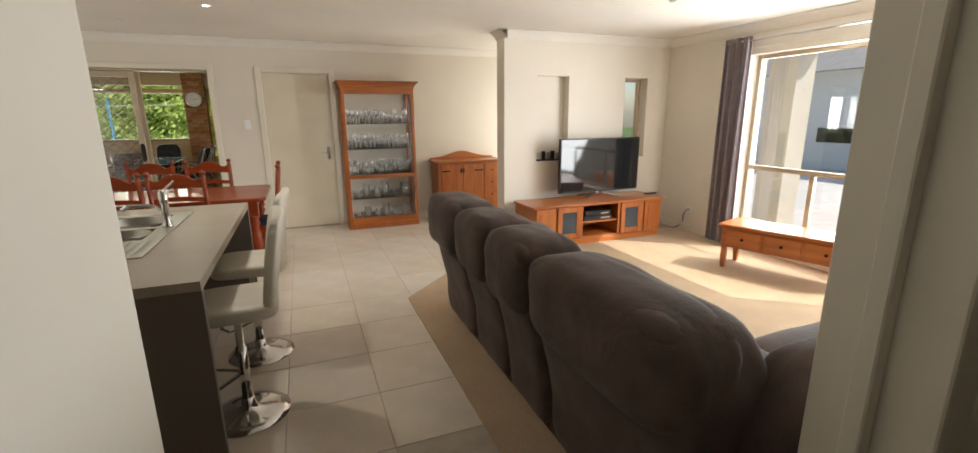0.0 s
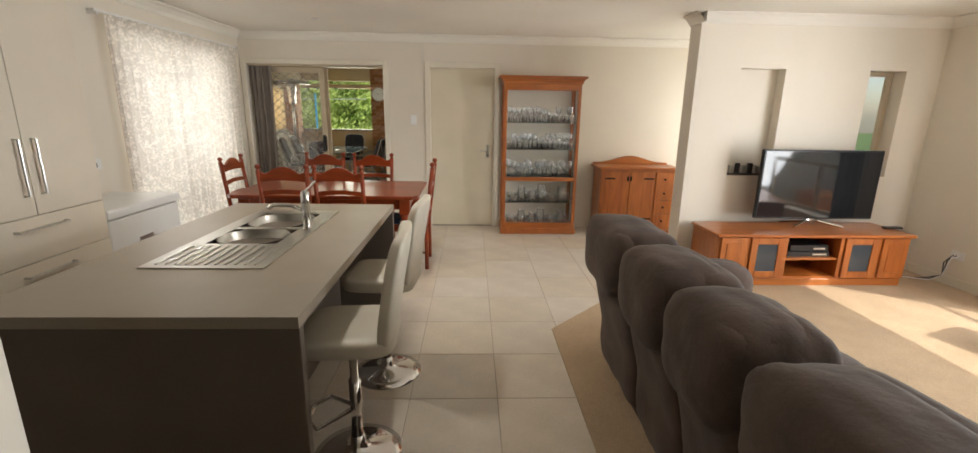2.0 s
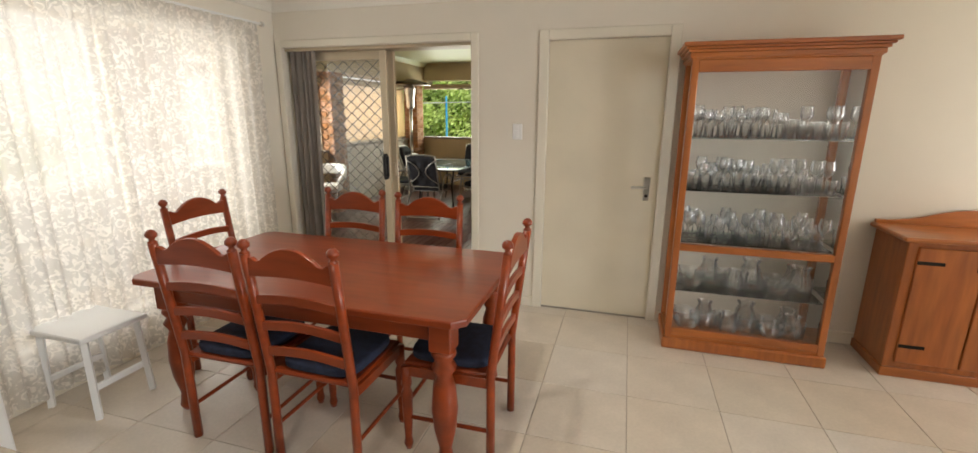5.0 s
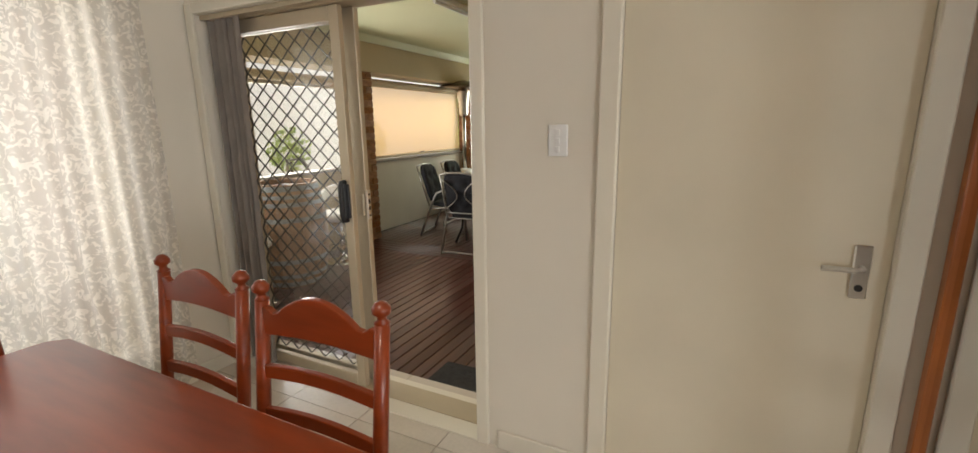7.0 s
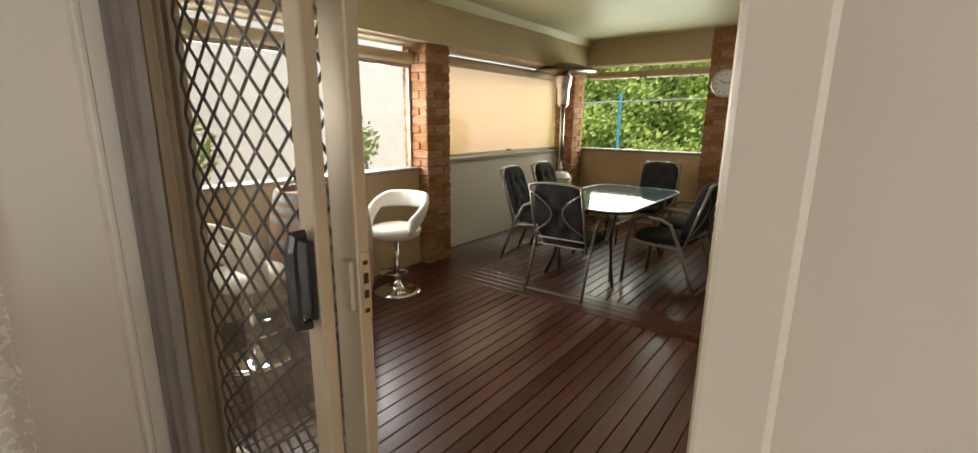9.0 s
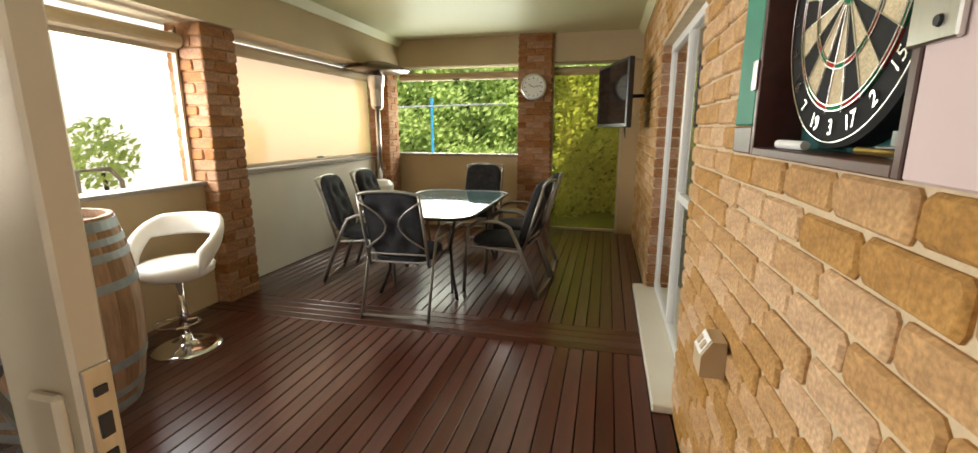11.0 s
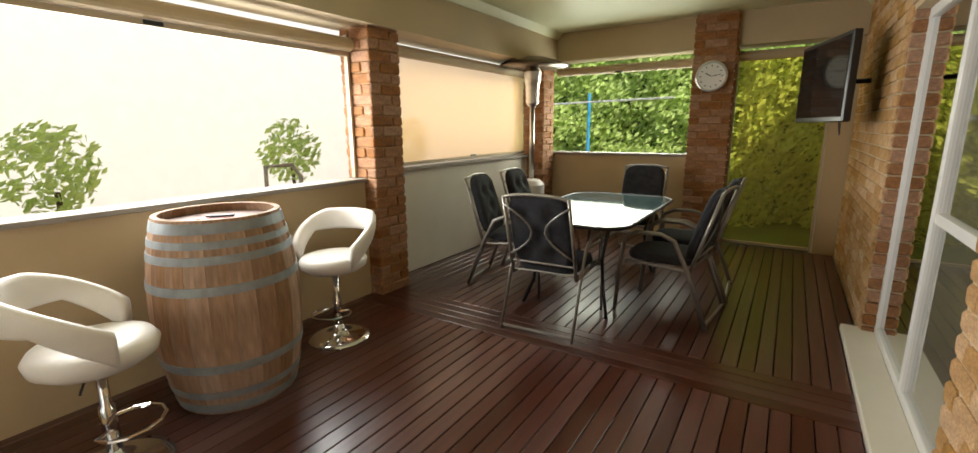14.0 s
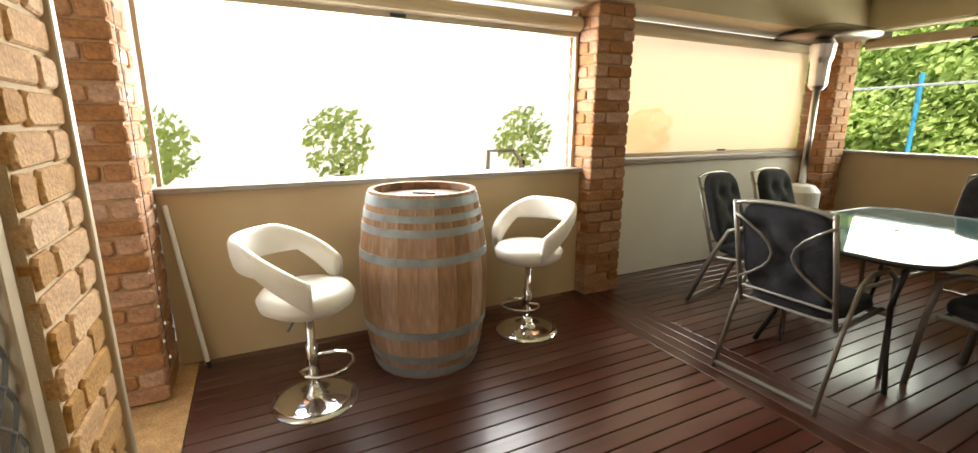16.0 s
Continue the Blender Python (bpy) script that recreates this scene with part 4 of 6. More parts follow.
# ---- kitchen island ----
c = empty("kitchen_island", pose(0, 0, 0), "taupe kitchen island with dark end panels", "kitchen island")
IX0, IX1, IY0, IY1 = -1.62, -0.56, 1.81, 3.62
part("end_panel", box(IX0, IY0 + 0.003, 0, IX1, IY0 + 0.04, 0.86, bevel=0.002), LAMD, c, "dark taupe end panel")
part("end_panel", box(IX0, IY1 - 0.04, 0, IX1, IY1 - 0.003, 0.86, bevel=0.002), LAMD, c, "dark taupe end panel")
part("cabinet_body", box(IX0 + 0.02, IY0 + 0.04, 0.1, -0.95, IY1 - 0.04, 0.86), LAMD, c)
part("kick_board", box(IX0 + 0.06, IY0 + 0.04, 0, -0.96, IY1 - 0.04, 0.1), LAMD, c)
worktop = tagged(part("worktop", wall_with_holes("x", IX0, IX1, IY0, IY1, 0.86, 0.9, [(-1.29, 2.6, -0.94, 2.9), (-1.29, 2.93, -0.94, 3.29)]), LAM), "taupe laminate worktop with a sink set in", "worktop")
for v in worktop.data.vertices:
    v.co = (v.co.x, v.co.z, v.co.y)
worktop.data.flip_normals()
sk = empty("sink", pose(0, 0, 0.9), "stainless steel double sink with ribbed drainer", "sink")
rim = wall_with_holes("x", -1.36, -0.86, 2.26, 3.37, 0.001, 0.006, [(-1.28, 2.61, -0.95, 2.89), (-1.28, 2.94, -0.95, 3.28)])
for v in rim.verts:
    v.co = (v.co.x, v.co.z, v.co.y)
bmesh.ops.reverse_faces(rim, faces=rim.faces[:])
part("rim", rim, STEEL, sk)
for y0, y1 in ((2.61, 2.89), (2.94, 3.28)):
    bm = bmesh.new()
    prof = [((-1.28, y0, -0.95, y1), 0.12, 0.006), ((-1.275, y0 + 0.005, -0.955, y1 - 0.005), 0.118, -0.01), ((-1.26, y0 + 0.02, -0.97, y1 - 0.02), 0.11, -0.14), ((-1.21, y0 + 0.07, -1.02, y1 - 0.07), 0.06, -0.16)]
    rings = [[bm.verts.new((x, y, z)) for x, y in rounded(*b, r, 5)] for b, r, z in prof]
    for a, b in zip(rings, rings[1:]):
        k = len(a)
        for i in range(k):
            bm.faces.new((a[i], b[i], b[(i + 1) % k], a[(i + 1) % k]))
    bm.faces.new(rings[-1])
    bowl_part = part("bowl", bm, STEEL, sk, smooth=True)
    part("drain", lathe([(0.035, 0), (0.035, 0.004), (0.02, 0.004)], 16), CHROME, bowl_part).matrix_basis = pose(-1.115, (y0 + y1) / 2, -0.158)
for i in range(11):
    part("drainer_rib", tube([(-1.31 + i * 0.04, 2.3, 0.006), (-1.31 + i * 0.04, 2.32, 0.009), (-1.31 + i * 0.04, 2.55, 0.009), (-1.31 + i * 0.04, 2.57, 0.006)], 0.007, 6, flat=0.5), STEEL, sk)
tp = empty("tap", pose(-0.9, 2.9, 0.906), "chrome mixer tap beside the sink", "tap")
part("body", lathe([(0.028, 0), (0.026, 0.01), (0.021, 0.02), (0.021, 0.13), (0.024, 0.14), (0.022, 0.2), (0.012, 0.21)], 18), CHROME, tp, smooth=True)
part("spout", tube([(-0.01, 0, 0.1), (-0.08, 0, 0.13), (-0.17, 0, 0.13), (-0.2, 0, 0.11)], 0.011), CHROME, tp, smooth=True)
part("lever", tube([(0, 0, 0.205), (0.03, 0, 0.23), (0.06, 0, 0.26)], 0.006), CHROME, tp)


def kitchen_stool(m):
    """Origin on the floor; it faces -x."""
    c = empty("bar_stool", m, "cream vinyl gas lift bar stool on chrome base", "bar stool", "stools at the kitchen island")
    part("base", lathe([(0.2, 0), (0.2, 0.006), (0.15, 0.02), (0.06, 0.035), (0.035, 0.06), (0.03, 0.1)], 32), CHROME, c, smooth=True)
    part("column", lathe([(0.026, 0.09), (0.026, 0.38), (0.018, 0.38), (0.018, 0.58)], 18), CHROME, c, smooth=True)
    part("footrest", tube([(-0.02, -0.02, 0.24), (-0.14, -0.12, 0.22), (-0.2, -0.05, 0.22), (-0.2, 0.05, 0.22), (-0.14, 0.12, 0.22), (-0.02, 0.02, 0.24)], 0.01), CHROME, c)
    part("seat", pillow(-0.2, -0.2, 0.57, 0.2, 0.2, 0.66, 5, 12), CREAMV, c, smooth=True)
    bm = pillow(0.14, -0.2, 0.6, 0.2, 0.2, 1.07, 6, 12)
    for v in bm.verts:
        u = max(0, v.co.z - 0.62)
        v.co.x += 0.12 * u + 0.1 * u * u
        v.co.x -= 0.5 * v.co.y * v.co.y
    part("backrest", bm, CREAMV, c, smooth=True)
    return c


k1 = kitchen_stool(pose(-0.53, 2.29, 0, 0, 0, 3))
copy_thing(k1, pose(-0.52, 2.98, 0, 0, 0, -4))

# ---- pantry, freezer, small things by the lace window ----
c = empty("pantry_cupboard", pose(0, 0, 0), "tall cream melamine pantry with bar handles", "cupboard")
PX, PY1 = -2.35, 3.4
part("carcass", box(-2.92, 0.6, 0.0, PX, PY1, 2.3), OFFWHITE, c)
for a, b in ((2.95, 3.4), (2.5, 2.95), (2.05, 2.5), (1.6, 2.05), (1.15, 1.6)):
    d = part("door", box(PX, a + 0.002, 0.962, PX + 0.018, b - 0.002, 2.28, bevel=0.002), OFFWHITE, c)
    near = round((a - 1.15) / 0.45) % 2
    yy = a + 0.05 if near == 0 else b - 0.05
    part("handle", tube([(PX + 0.018, yy, 1.07), (PX + 0.045, yy, 1.07), (PX + 0.045, yy, 1.36), (PX + 0.018, yy, 1.36)], 0.007), STEEL, d, "steel bar handle")
for a, b in ((2.5, 3.4), (1.6, 2.5)):
    for z0, z1 in ((0.72, 0.958), (0.4, 0.716), (0.1, 0.396)):
        d = part("drawer", box(PX, a + 0.002, z0, PX + 0.018, b - 0.002, z1, bevel=0.002), OFFWHITE, c)
        part("handle", tube([(PX + 0.018, a + 0.3, z1 - 0.06), (PX + 0.045, a + 0.3, z1 - 0.06), (PX + 0.045, b - 0.3, z1 - 0.06), (PX + 0.018, b - 0.3, z1 - 0.06)], 0.007), STEEL, d)
structure("bulkhead", box(-2.92, 0.6, 2.3, -2.33, 3.4, H), WALL, "plaster bulkhead over the pantry", "wall")
c = empty("chest_freezer", pose(0, 0, 0), "small white chest freezer by the pantry", "freezer")
part("body", box(-2.9, 3.46, 0.03, -2.38, 4.2, 0.8, bevel=0.012, seg=2), WHITE, c)
part("lid", box(-2.9, 3.45, 0.808, -2.36, 4.21, 0.87, bevel=0.014, seg=2), WHITE, c)
part("badge", box(-2.38, 3.72, 0.6, -2.376, 3.86, 0.63), STEEL, c)
c = empty("white_stool", pose(-2.66, 4.72, 0), "small white painted timber stool by curtain", "stool")
part("top", box(-0.2, -0.17, 0.43, 0.2, 0.17, 0.46, bevel=0.006), WHITE, c)
for x in (-0.16, 0.16):
    for y in (-0.13, 0.13):
        part("leg", tube([(x, y, 0.43), (x * 1.1, y * 1.1, 0)], 0.02, 4), WHITE, c)
    part("rail", box(x - 0.01, -0.13, 0.15, x + 0.01, 0.13, 0.18), WHITE, c)
o = tagged(part("wall_outlet", box(-2.93, 4.05, 1.05, -2.918, 4.2, 1.13, bevel=0.003), WHITE), "white double power outlet above freezer", "power outlet")
part("plug", box(-2.918, 4.07, 1.07, -2.88, 4.11, 1.11, bevel=0.006), BLACKP, o)
o = tagged(part("light_switch", box(-0.82, Y - 0.011, 1.352, -0.745, Y, 1.47, bevel=0.003), WHITE), "white three gang light switch plate", "light switch")
for z in (1.378, 1.41, 1.442):
    part("rocker", box(-0.792, Y - 0.015, z - 0.011, -0.773, Y - 0.011, z + 0.011, bevel=0.002), WHITE, o)
DOWN = glow_mat("lamp glow", (1.0, 0.93, 0.8), 12)
for k, (x, y, lit) in enumerate(((-0.81, 4.75, True), (-0.81, 3.1, True), (-1.68, 5.74, False), (2.89, 3.23, False))):
    o = tagged(part("downlight", lathe([(0.045, 0), (0.045, -0.004), (0.03, -0.006), (0.03, -0.003)], 20), WHITE), "small recessed ceiling downlight with white rim", "downlight", "ceiling downlights")
    o.matrix_basis = pose(x, y, H - 0.001)
    part("lamp", lathe([(0.028, -0.003), (0.028, -0.0035)], 16), DOWN if lit else STEEL, o)

# ---- deck furniture ----
OAK = mat("weathered oak staves", (0.44, 0.24, 0.115), 0.75, var=0.3, scale=7, grain=0.35, gscale=40, stretch=(1, 1, 0.15), bump=0.3, bscale=50, rand=0.28, second=(0.28, 0.17, 0.1))
HOOP = mat("dull galvanised hoop", (0.3, 0.33, 0.34), 0.55, 0.5, var=0.2, scale=10)


def barrel(m, H0=1.02, rh=0.3, rb=0.37, n=22):
    c = empty("wine_barrel", m, "weathered oak wine barrel with galvanised hoops", "barrel")

    def rad(z):
        return rh + (rb - rh) * (1 - ((z - H0 / 2) / (H0 / 2)) ** 2)
    zs = [H0 * k / 12 for k in range(13)]
    da = 2 * math.pi / n
    bm = bmesh.new()
    g = 0.0015
    outer = [[bm.verts.new(((rad(z)) * math.cos(a), rad(z) * math.sin(a), z)) for a in (-da / 2 + g, 0, da / 2 - g)] for z in zs]
    inner = [[bm.verts.new(((rad(z) - 0.028) * math.cos(a), (rad(z) - 0.028) * math.sin(a), z)) for a in (-da / 2 + g, 0, da / 2 - g)] for z in zs]
    for k in range(12):
        for i in range(2):
            bm.faces.new((outer[k][i], outer[k][i + 1], outer[k + 1][i + 1], outer[k + 1][i]))
            bm.faces.new((inner[k][i + 1], inner[k][i], inner[k + 1][i], inner[k + 1][i + 1]))
        bm.faces.new((outer[k][0], outer[k + 1][0], inner[k + 1][0], inner[k][0]))
        bm.faces.new((outer[k][2], inner[k][2], inner[k + 1][2], outer[k + 1][2]))
    for k, f in ((0, 1), (12, -1)):
        for i in range(2):
            bm.faces.new((outer[k][i], inner[k][i], inner[k][i + 1], outer[k][i + 1])[::f])
    first = part("stave", bm, OAK, c)
    for i in range(1, n):
        o = new("stave", first.data)
        o.parent = c
        o.matrix_basis = pose(0, 0, 0, 0, 0, 360 * i / n)
    for z, w in ((0.012, 0.05), (0.1, 0.04), (0.25, 0.045), (0.33, 0.0), (0.66, 0.045), (0.81, 0.04), (0.885, 0.035), (0.955, 0.05)):
        if not w:
            continue
        bm = bmesh.new()
        rs = []
        for zz, dr in ((z, -0.01), (z, 0.003), (z + w, 0.003), (z + w, -0.01)):
            rs.append([bm.verts.new(((rad(zz) + dr) * math.cos(2 * math.pi * i / 48), (rad(zz) + dr) * math.sin(2 * math.pi * i / 48), zz)) for i in range(48)])
        for a, b in zip(rs, rs[1:]):
            for i in range(48):
                bm.faces.new((a[i], a[(i + 1) % 48], b[(i + 1) % 48], b[i]))
        part("hoop", bm, HOOP, c, smooth=False)
    part("head", lathe([(rh - 0.03, 0.955), (rh - 0.03, 0.975)], 32), mat("dark stained oak head", (0.16, 0.09, 0.06), 0.6, var=0.3, grain=0.2, gscale=30, stretch=(0.2, 1, 1)), c, "dark stained barrel head")
    part("bottom_head", lathe([(rh - 0.03, 0.03), (rh - 0.03, 0.05)], 32), OAK, c)
    return c


barrel(pose(-4.12, 8.18, ZD))
o = tagged(part("bar_tray", box(-4.2, 8.1, ZD + 0.976, -4.02, 8.28, ZD + 0.982, bevel=0.002), mat("red brown print", (0.3, 0.06, 0.04), 0.5, var=0.5, scale=12)), "red printed mat on barrel head", "bar mat")
o = tagged(part("bottle_opener", tube([(-4.17, 8.14, ZD + 0.99), (-4.08, 8.24, ZD + 0.99)], 0.014, 8, flat=0.5), BLACKP), "black opener lying on bar mat", "opener")


def tub_stool(m):
    """White tub stool; it faces +y."""
    c = empty("tub_stool", m, "white vinyl tub bar stool on chrome base", "bar stool", "stools at the barrel")
    part("base", lathe([(0.21, 0), (0.21, 0.008), (0.17, 0.018), (0.07, 0.03), (0.04, 0.06), (0.03, 0.1)], 36), CHROME, c, smooth=True)
    part("column", lathe([(0.03, 0.09), (0.03, 0.3), (0.021, 0.31), (0.021, 0.5)], 18), CHROME, c, smooth=True)
    part("footrest", tube([(0.02, 0.01, 0.2)] + [(0.13 * math.cos(a), 0.07 + 0.13 * math.sin(a), 0.2 + 0.01 * math.sin(a)) for a in [radians(-60 + 30 * k) for k in range(11)]] + [(-0.02, 0.01, 0.2)], 0.008), CHROME, c)
    part("lift_lever", tube([(0.02, 0, 0.49), (0.1, -0.03, 0.48), (0.16, -0.04, 0.45)], 0.005), BLACKP, c)
    bm = bmesh.new()
    rr = [(0.02, 0.5), (0.17, 0.5), (0.215, 0.53), (0.225, 0.57), (0.205, 0.6), (0.15, 0.612), (0.02, 0.605)]
    part("seat", lathe(rr, 32), WHITEV, c, smooth=True)
    # wrap-round back: a padded band that rises from the seat sides and leaves a slot behind
    bm = bmesh.new()
    n, rings = 40, []
    for i in range(n + 1):
        a = radians(-205 + 230 * i / n)
        u = abs(2 * i / n - 1)
        top = 0.88 - 0.2 * max(0, u - 0.35) ** 1.3 * 1.6
        bot = 0.73 if u < 0.55 else 0.73 - (u - 0.55) / 0.45 * 0.19
        top = max(top, bot + 0.05)
        R = 0.235 + 0.03 * (1 - u)
        ring = []
        for k in range(12):
            b = 2 * math.pi * k / 12
            zz = (top + bot) / 2 + (top - bot) / 2 * math.copysign(abs(math.sin(b)) ** 0.6, math.sin(b))
            rad = R + 0.03 * math.copysign(abs(math.cos(b)) ** 0.8, math.cos(b)) + 0.12 * (zz - 0.65)
            ring.append(bm.verts.new((rad * math.cos(a), rad * math.sin(a), zz)))
        rings.append(ring)
    for p, q in zip(rings, rings[1:]):
        for k in range(12):
            bm.faces.new((p[k], p[(k + 1) % 12], q[(k + 1) % 12], q[k]))
    bm.faces.new(rings[0][::-1])
    bm.faces.new(rings[-1])
    bmesh.ops.recalc_face_normals(bm, faces=bm.faces[:])
    part("backrest", bm, WHITEV, c, "wrap round padded back with slot", smooth=True)
    return c


s1 = tub_stool(pose(-3.9, 7.51, ZD, 0, 0, -25))
copy_thing(s1, pose(-4.13, 8.9, ZD, 0, 0, 195))

FRAME = mat("bronze grey powder coated steel", (0.3, 0.28, 0.25), 0.35, 0.6, var=0.1)
DARKF = mat("dark steel", (0.05, 0.048, 0.046), 0.4, 0.6)
PAD = mat("charcoal padded cloth", (0.022, 0.022, 0.027), 0.92, var=0.35, scale=22, grain=0.3, gscale=160, bump=0.3, bscale=120)


def garden_chair(m):
    """Origin on the deck; it faces +y."""
    c = empty("garden_chair", m, "steel garden armchair with charcoal tufted cushion", "chair", "chairs round the deck table")
    w = 0.27

    def by(z):
        return -0.22 - (z - 0.42) * 0.3
    for s in (-1, 1):
        part("side_frame", tube([(s * w, -0.36, 0), (s * w, -0.2, 0.42), (s * w, -0.1, 0.62), (s * w, 0.0, 0.66), (s * w, 0.18, 0.655), (s * w, 0.27, 0.6), (s * w, 0.3, 0.4), (s * w, 0.33, 0)], 0.017, 8, flat=0.6), FRAME, c, "grey steel arm and leg loop", smooth=True)
        part("back_post", tube([(s * 0.24, by(0.4), 0.4), (s * 0.24, by(0.7), 0.7), (s * 0.235, by(0.99), 0.99)], 0.013), FRAME, c, smooth=True)
        part("back_scroll", tube([(s * 0.24, by(0.93) - 0.012, 0.93)] + [(s * (0.24 - 0.19 * math.sin(math.pi * k / 8)), by(0.93 - 0.38 * k / 8) - 0.012, 0.93 - 0.38 * k / 8) for k in range(1, 8)] + [(s * 0.24, by(0.55) - 0.012, 0.55)], 0.007), FRAME, c, smooth=True)
        part("seat_rail", tube([(s * 0.245, -0.22, 0.4), (s * 0.245, 0.26, 0.42)], 0.013), FRAME, c)
    part("foot_bar", tube([(-w, -0.35, 0.03), (w, -0.35, 0.03)], 0.012), FRAME, c)
    part("top_rail", tube([(0.235 * math.cos(math.pi * k / 10), by(0.97 + 0.03 * math.sin(math.pi * k / 10)), 0.97 + 0.035 * math.sin(math.pi * k / 10)) for k in range(11)], 0.012), FRAME, c, smooth=True)
    for z in (0.5, 0.43):
        part("back_bar", tube([(-0.24, by(z), z), (0.24, by(z), z)], 0.008), FRAME, c)
    part("front_bar", tube([(-0.25, 0.26, 0.41), (0.25, 0.26, 0.41)], 0.012), FRAME, c)
    part("seat_cushion", pillow(-0.235, -0.22, 0.415, 0.235, 0.29, 0.5, 4, 12, 0.04, 3), PAD, c, "charcoal seat pad", smooth=True)
    bm = pillow(-0.225, -0.03, 0.46, 0.225, 0.07, 1.0, 4.5, 18, 0.03, 5)
    for v in bm.verts:
        dent = 0.0
        for px, pz in ((-0.1, 0.86), (0.1, 0.86), (0, 0.72), (-0.1, 0.58), (0.1, 0.58)):
            d2 = ((v.co.x - px) ** 2 + (v.co.z - pz) ** 2) / 0.0028
            dent += math.exp(-d2)
        v.co.y += (-0.035 if v.co.y > 0.02 else 0.03) * dent
        v.co.y += by(v.co.z) + 0.03
    part("back_cushion", bm, PAD, c, "tufted charcoal back cushion", smooth=True)
    return c


g1 = garden_chair(pose(-2.98, 10, ZD, 0, 0, 3))
for x, y, r in ((-3.72, 10.66, -78), (-3.72, 11.3, -84), (-2.29, 10.66, 84), (-2.27, 11.28, 92), (-2.96, 12.03, 180)):
    copy_thing(g1, pose(x, y, ZD, 0, 0, r))

t = empty("glass_table", pose(-2.99, 10.88, ZD), "grey framed patio table with frosted glass top", "table")
FROST = mat("blue grey glass", (0.12, 0.21, 0.25), 0.05, var=0.04, spec=0.35)
part("tabletop", prism(rounded(-0.49, -0.86, 0.49, 0.86, 0.2, 8), 0.735, 0.743), FROST, t, "reflective blue grey glass top")
rim = rounded(-0.5, -0.87, 0.5, 0.87, 0.21, 8)
part("rim", tube([(x, y, 0.735) for x, y in rim + rim[:1]], 0.014, 8), DARKF, t, smooth=True)
for sx in (-1, 1):
    for sy in (-1, 1):
        part("leg", tube([(sx * 0.36, sy * 0.72, 0.73), (sx * 0.28, sy * 0.62, 0.45), (sx * 0.3, sy * 0.62, 0.2), (sx * 0.36, sy * 0.7, 0)], 0.022, 8, flat=0.6), DARKF, t, smooth=True)
for sy in (-1, 1):
    part("cross_bar", tube([(-0.28, sy * 0.62, 0.4), (0.28, sy * 0.62, 0.4)], 0.012), FRAME, t)
part("stretcher", tube([(0, -0.62, 0.4), (0, 0.62, 0.4)], 0.012), FRAME, t)
part("umbrella_cap", lathe([(0.035, 0.743), (0.035, 0.748), (0.02, 0.75)], 16), STEEL, t)

# patio heater
h = empty("patio_heater", pose(-4.42, 12.36, ZD), "bronze patio heater with wide dished reflector", "patio heater")
BRONZE = mat("dark bronze metal", (0.16, 0.12, 0.085), 0.35, 0.8, var=0.15)
part("tank_housing", lathe([(0.2, 0), (0.2, 0.06), (0.17, 0.08), (0.17, 0.7), (0.12, 0.76), (0.04, 0.78)], 28), WHITE, h, "pale gas bottle housing", smooth=False)
part("pole", lathe([(0.032, 0.78), (0.032, 1.72)], 16), STEEL, h, smooth=True)
part("burner", lathe([(0.05, 1.7), (0.08, 1.74), (0.085, 1.95), (0.1, 2.0), (0.115, 2.12), (0.08, 2.17)], 24), STEEL, h, "perforated steel burner", smooth=False)
part("reflector", lathe([(0.44, 2.18), (0.445, 2.19), (0.36, 2.23), (0.16, 2.29), (0.02, 2.305)], 40), BRONZE, h, "wide dished bronze reflector", smooth=True)

# television on the brick wall
tv = empty("wall_television", pose(-1.4, 11.83, 1.38, 0, 0, 107), "black flat television on swing wall bracket", "television")
part("screen_body", box(-0.5, -0.03, 0, 0.5, 0.03, 0.66, bevel=0.008), BLACKP, tv)
part("screen", box(-0.475, 0.03, 0.04, 0.475, 0.033, 0.63), SCREEN, tv, "dark reflective screen")
part("mount_plate", box(-0.12, -0.06, 0.2, 0.12, -0.03, 0.46), BLACKP, tv)
part("arm", tube([(0, -0.06, 0.33), (0.08, -0.2, 0.33), (-0.02, -0.32, 0.33)], 0.02), BLACKP, tv)
part("hanging_cable", tube([(-0.35, -0.02, 0.0), (-0.36, -0.02, -0.06), (-0.34, -0.03, -0.1), (-0.32, -0.02, 0.0)], 0.005, 6), BLACKP, tv)
cl = empty("wall_clock", pose(-2.43, 12.95, 1.91), "round silver rimmed wall clock on pillar", "clock")
part("rim", lathe([(0.17, 0), (0.17, 0.035), (0.15, 0.04), (0.145, 0.02)], 36), STEEL, cl, smooth=False).matrix_basis = pose(0, 0, 0, 90)
part("face", lathe([(0.148, 0), (0.148, 0.022)], 36), WHITE, cl).matrix_basis = pose(0, 0, 0, 90)
part("hour_hand", box(-0.004, -0.03, 0, 0.004, -0.026, 0.07), BLACKP, cl).matrix_basis = pose(0, 0, 0, 0, -60)
part("minute_hand", box(-0.003, -0.034, 0, 0.003, -0.031, 0.1), BLACKP, cl).matrix_basis = pose(0, 0, 0, 0, 80)
for k in range(12):
    a = 2 * math.pi * k / 12
    part("hour_mark", box(-0.004, -0.026, 0.105, 0.004, -0.0225, 0.125), BLACKP, cl).matrix_basis = pose(0, 0, 0, 0, k * 30)

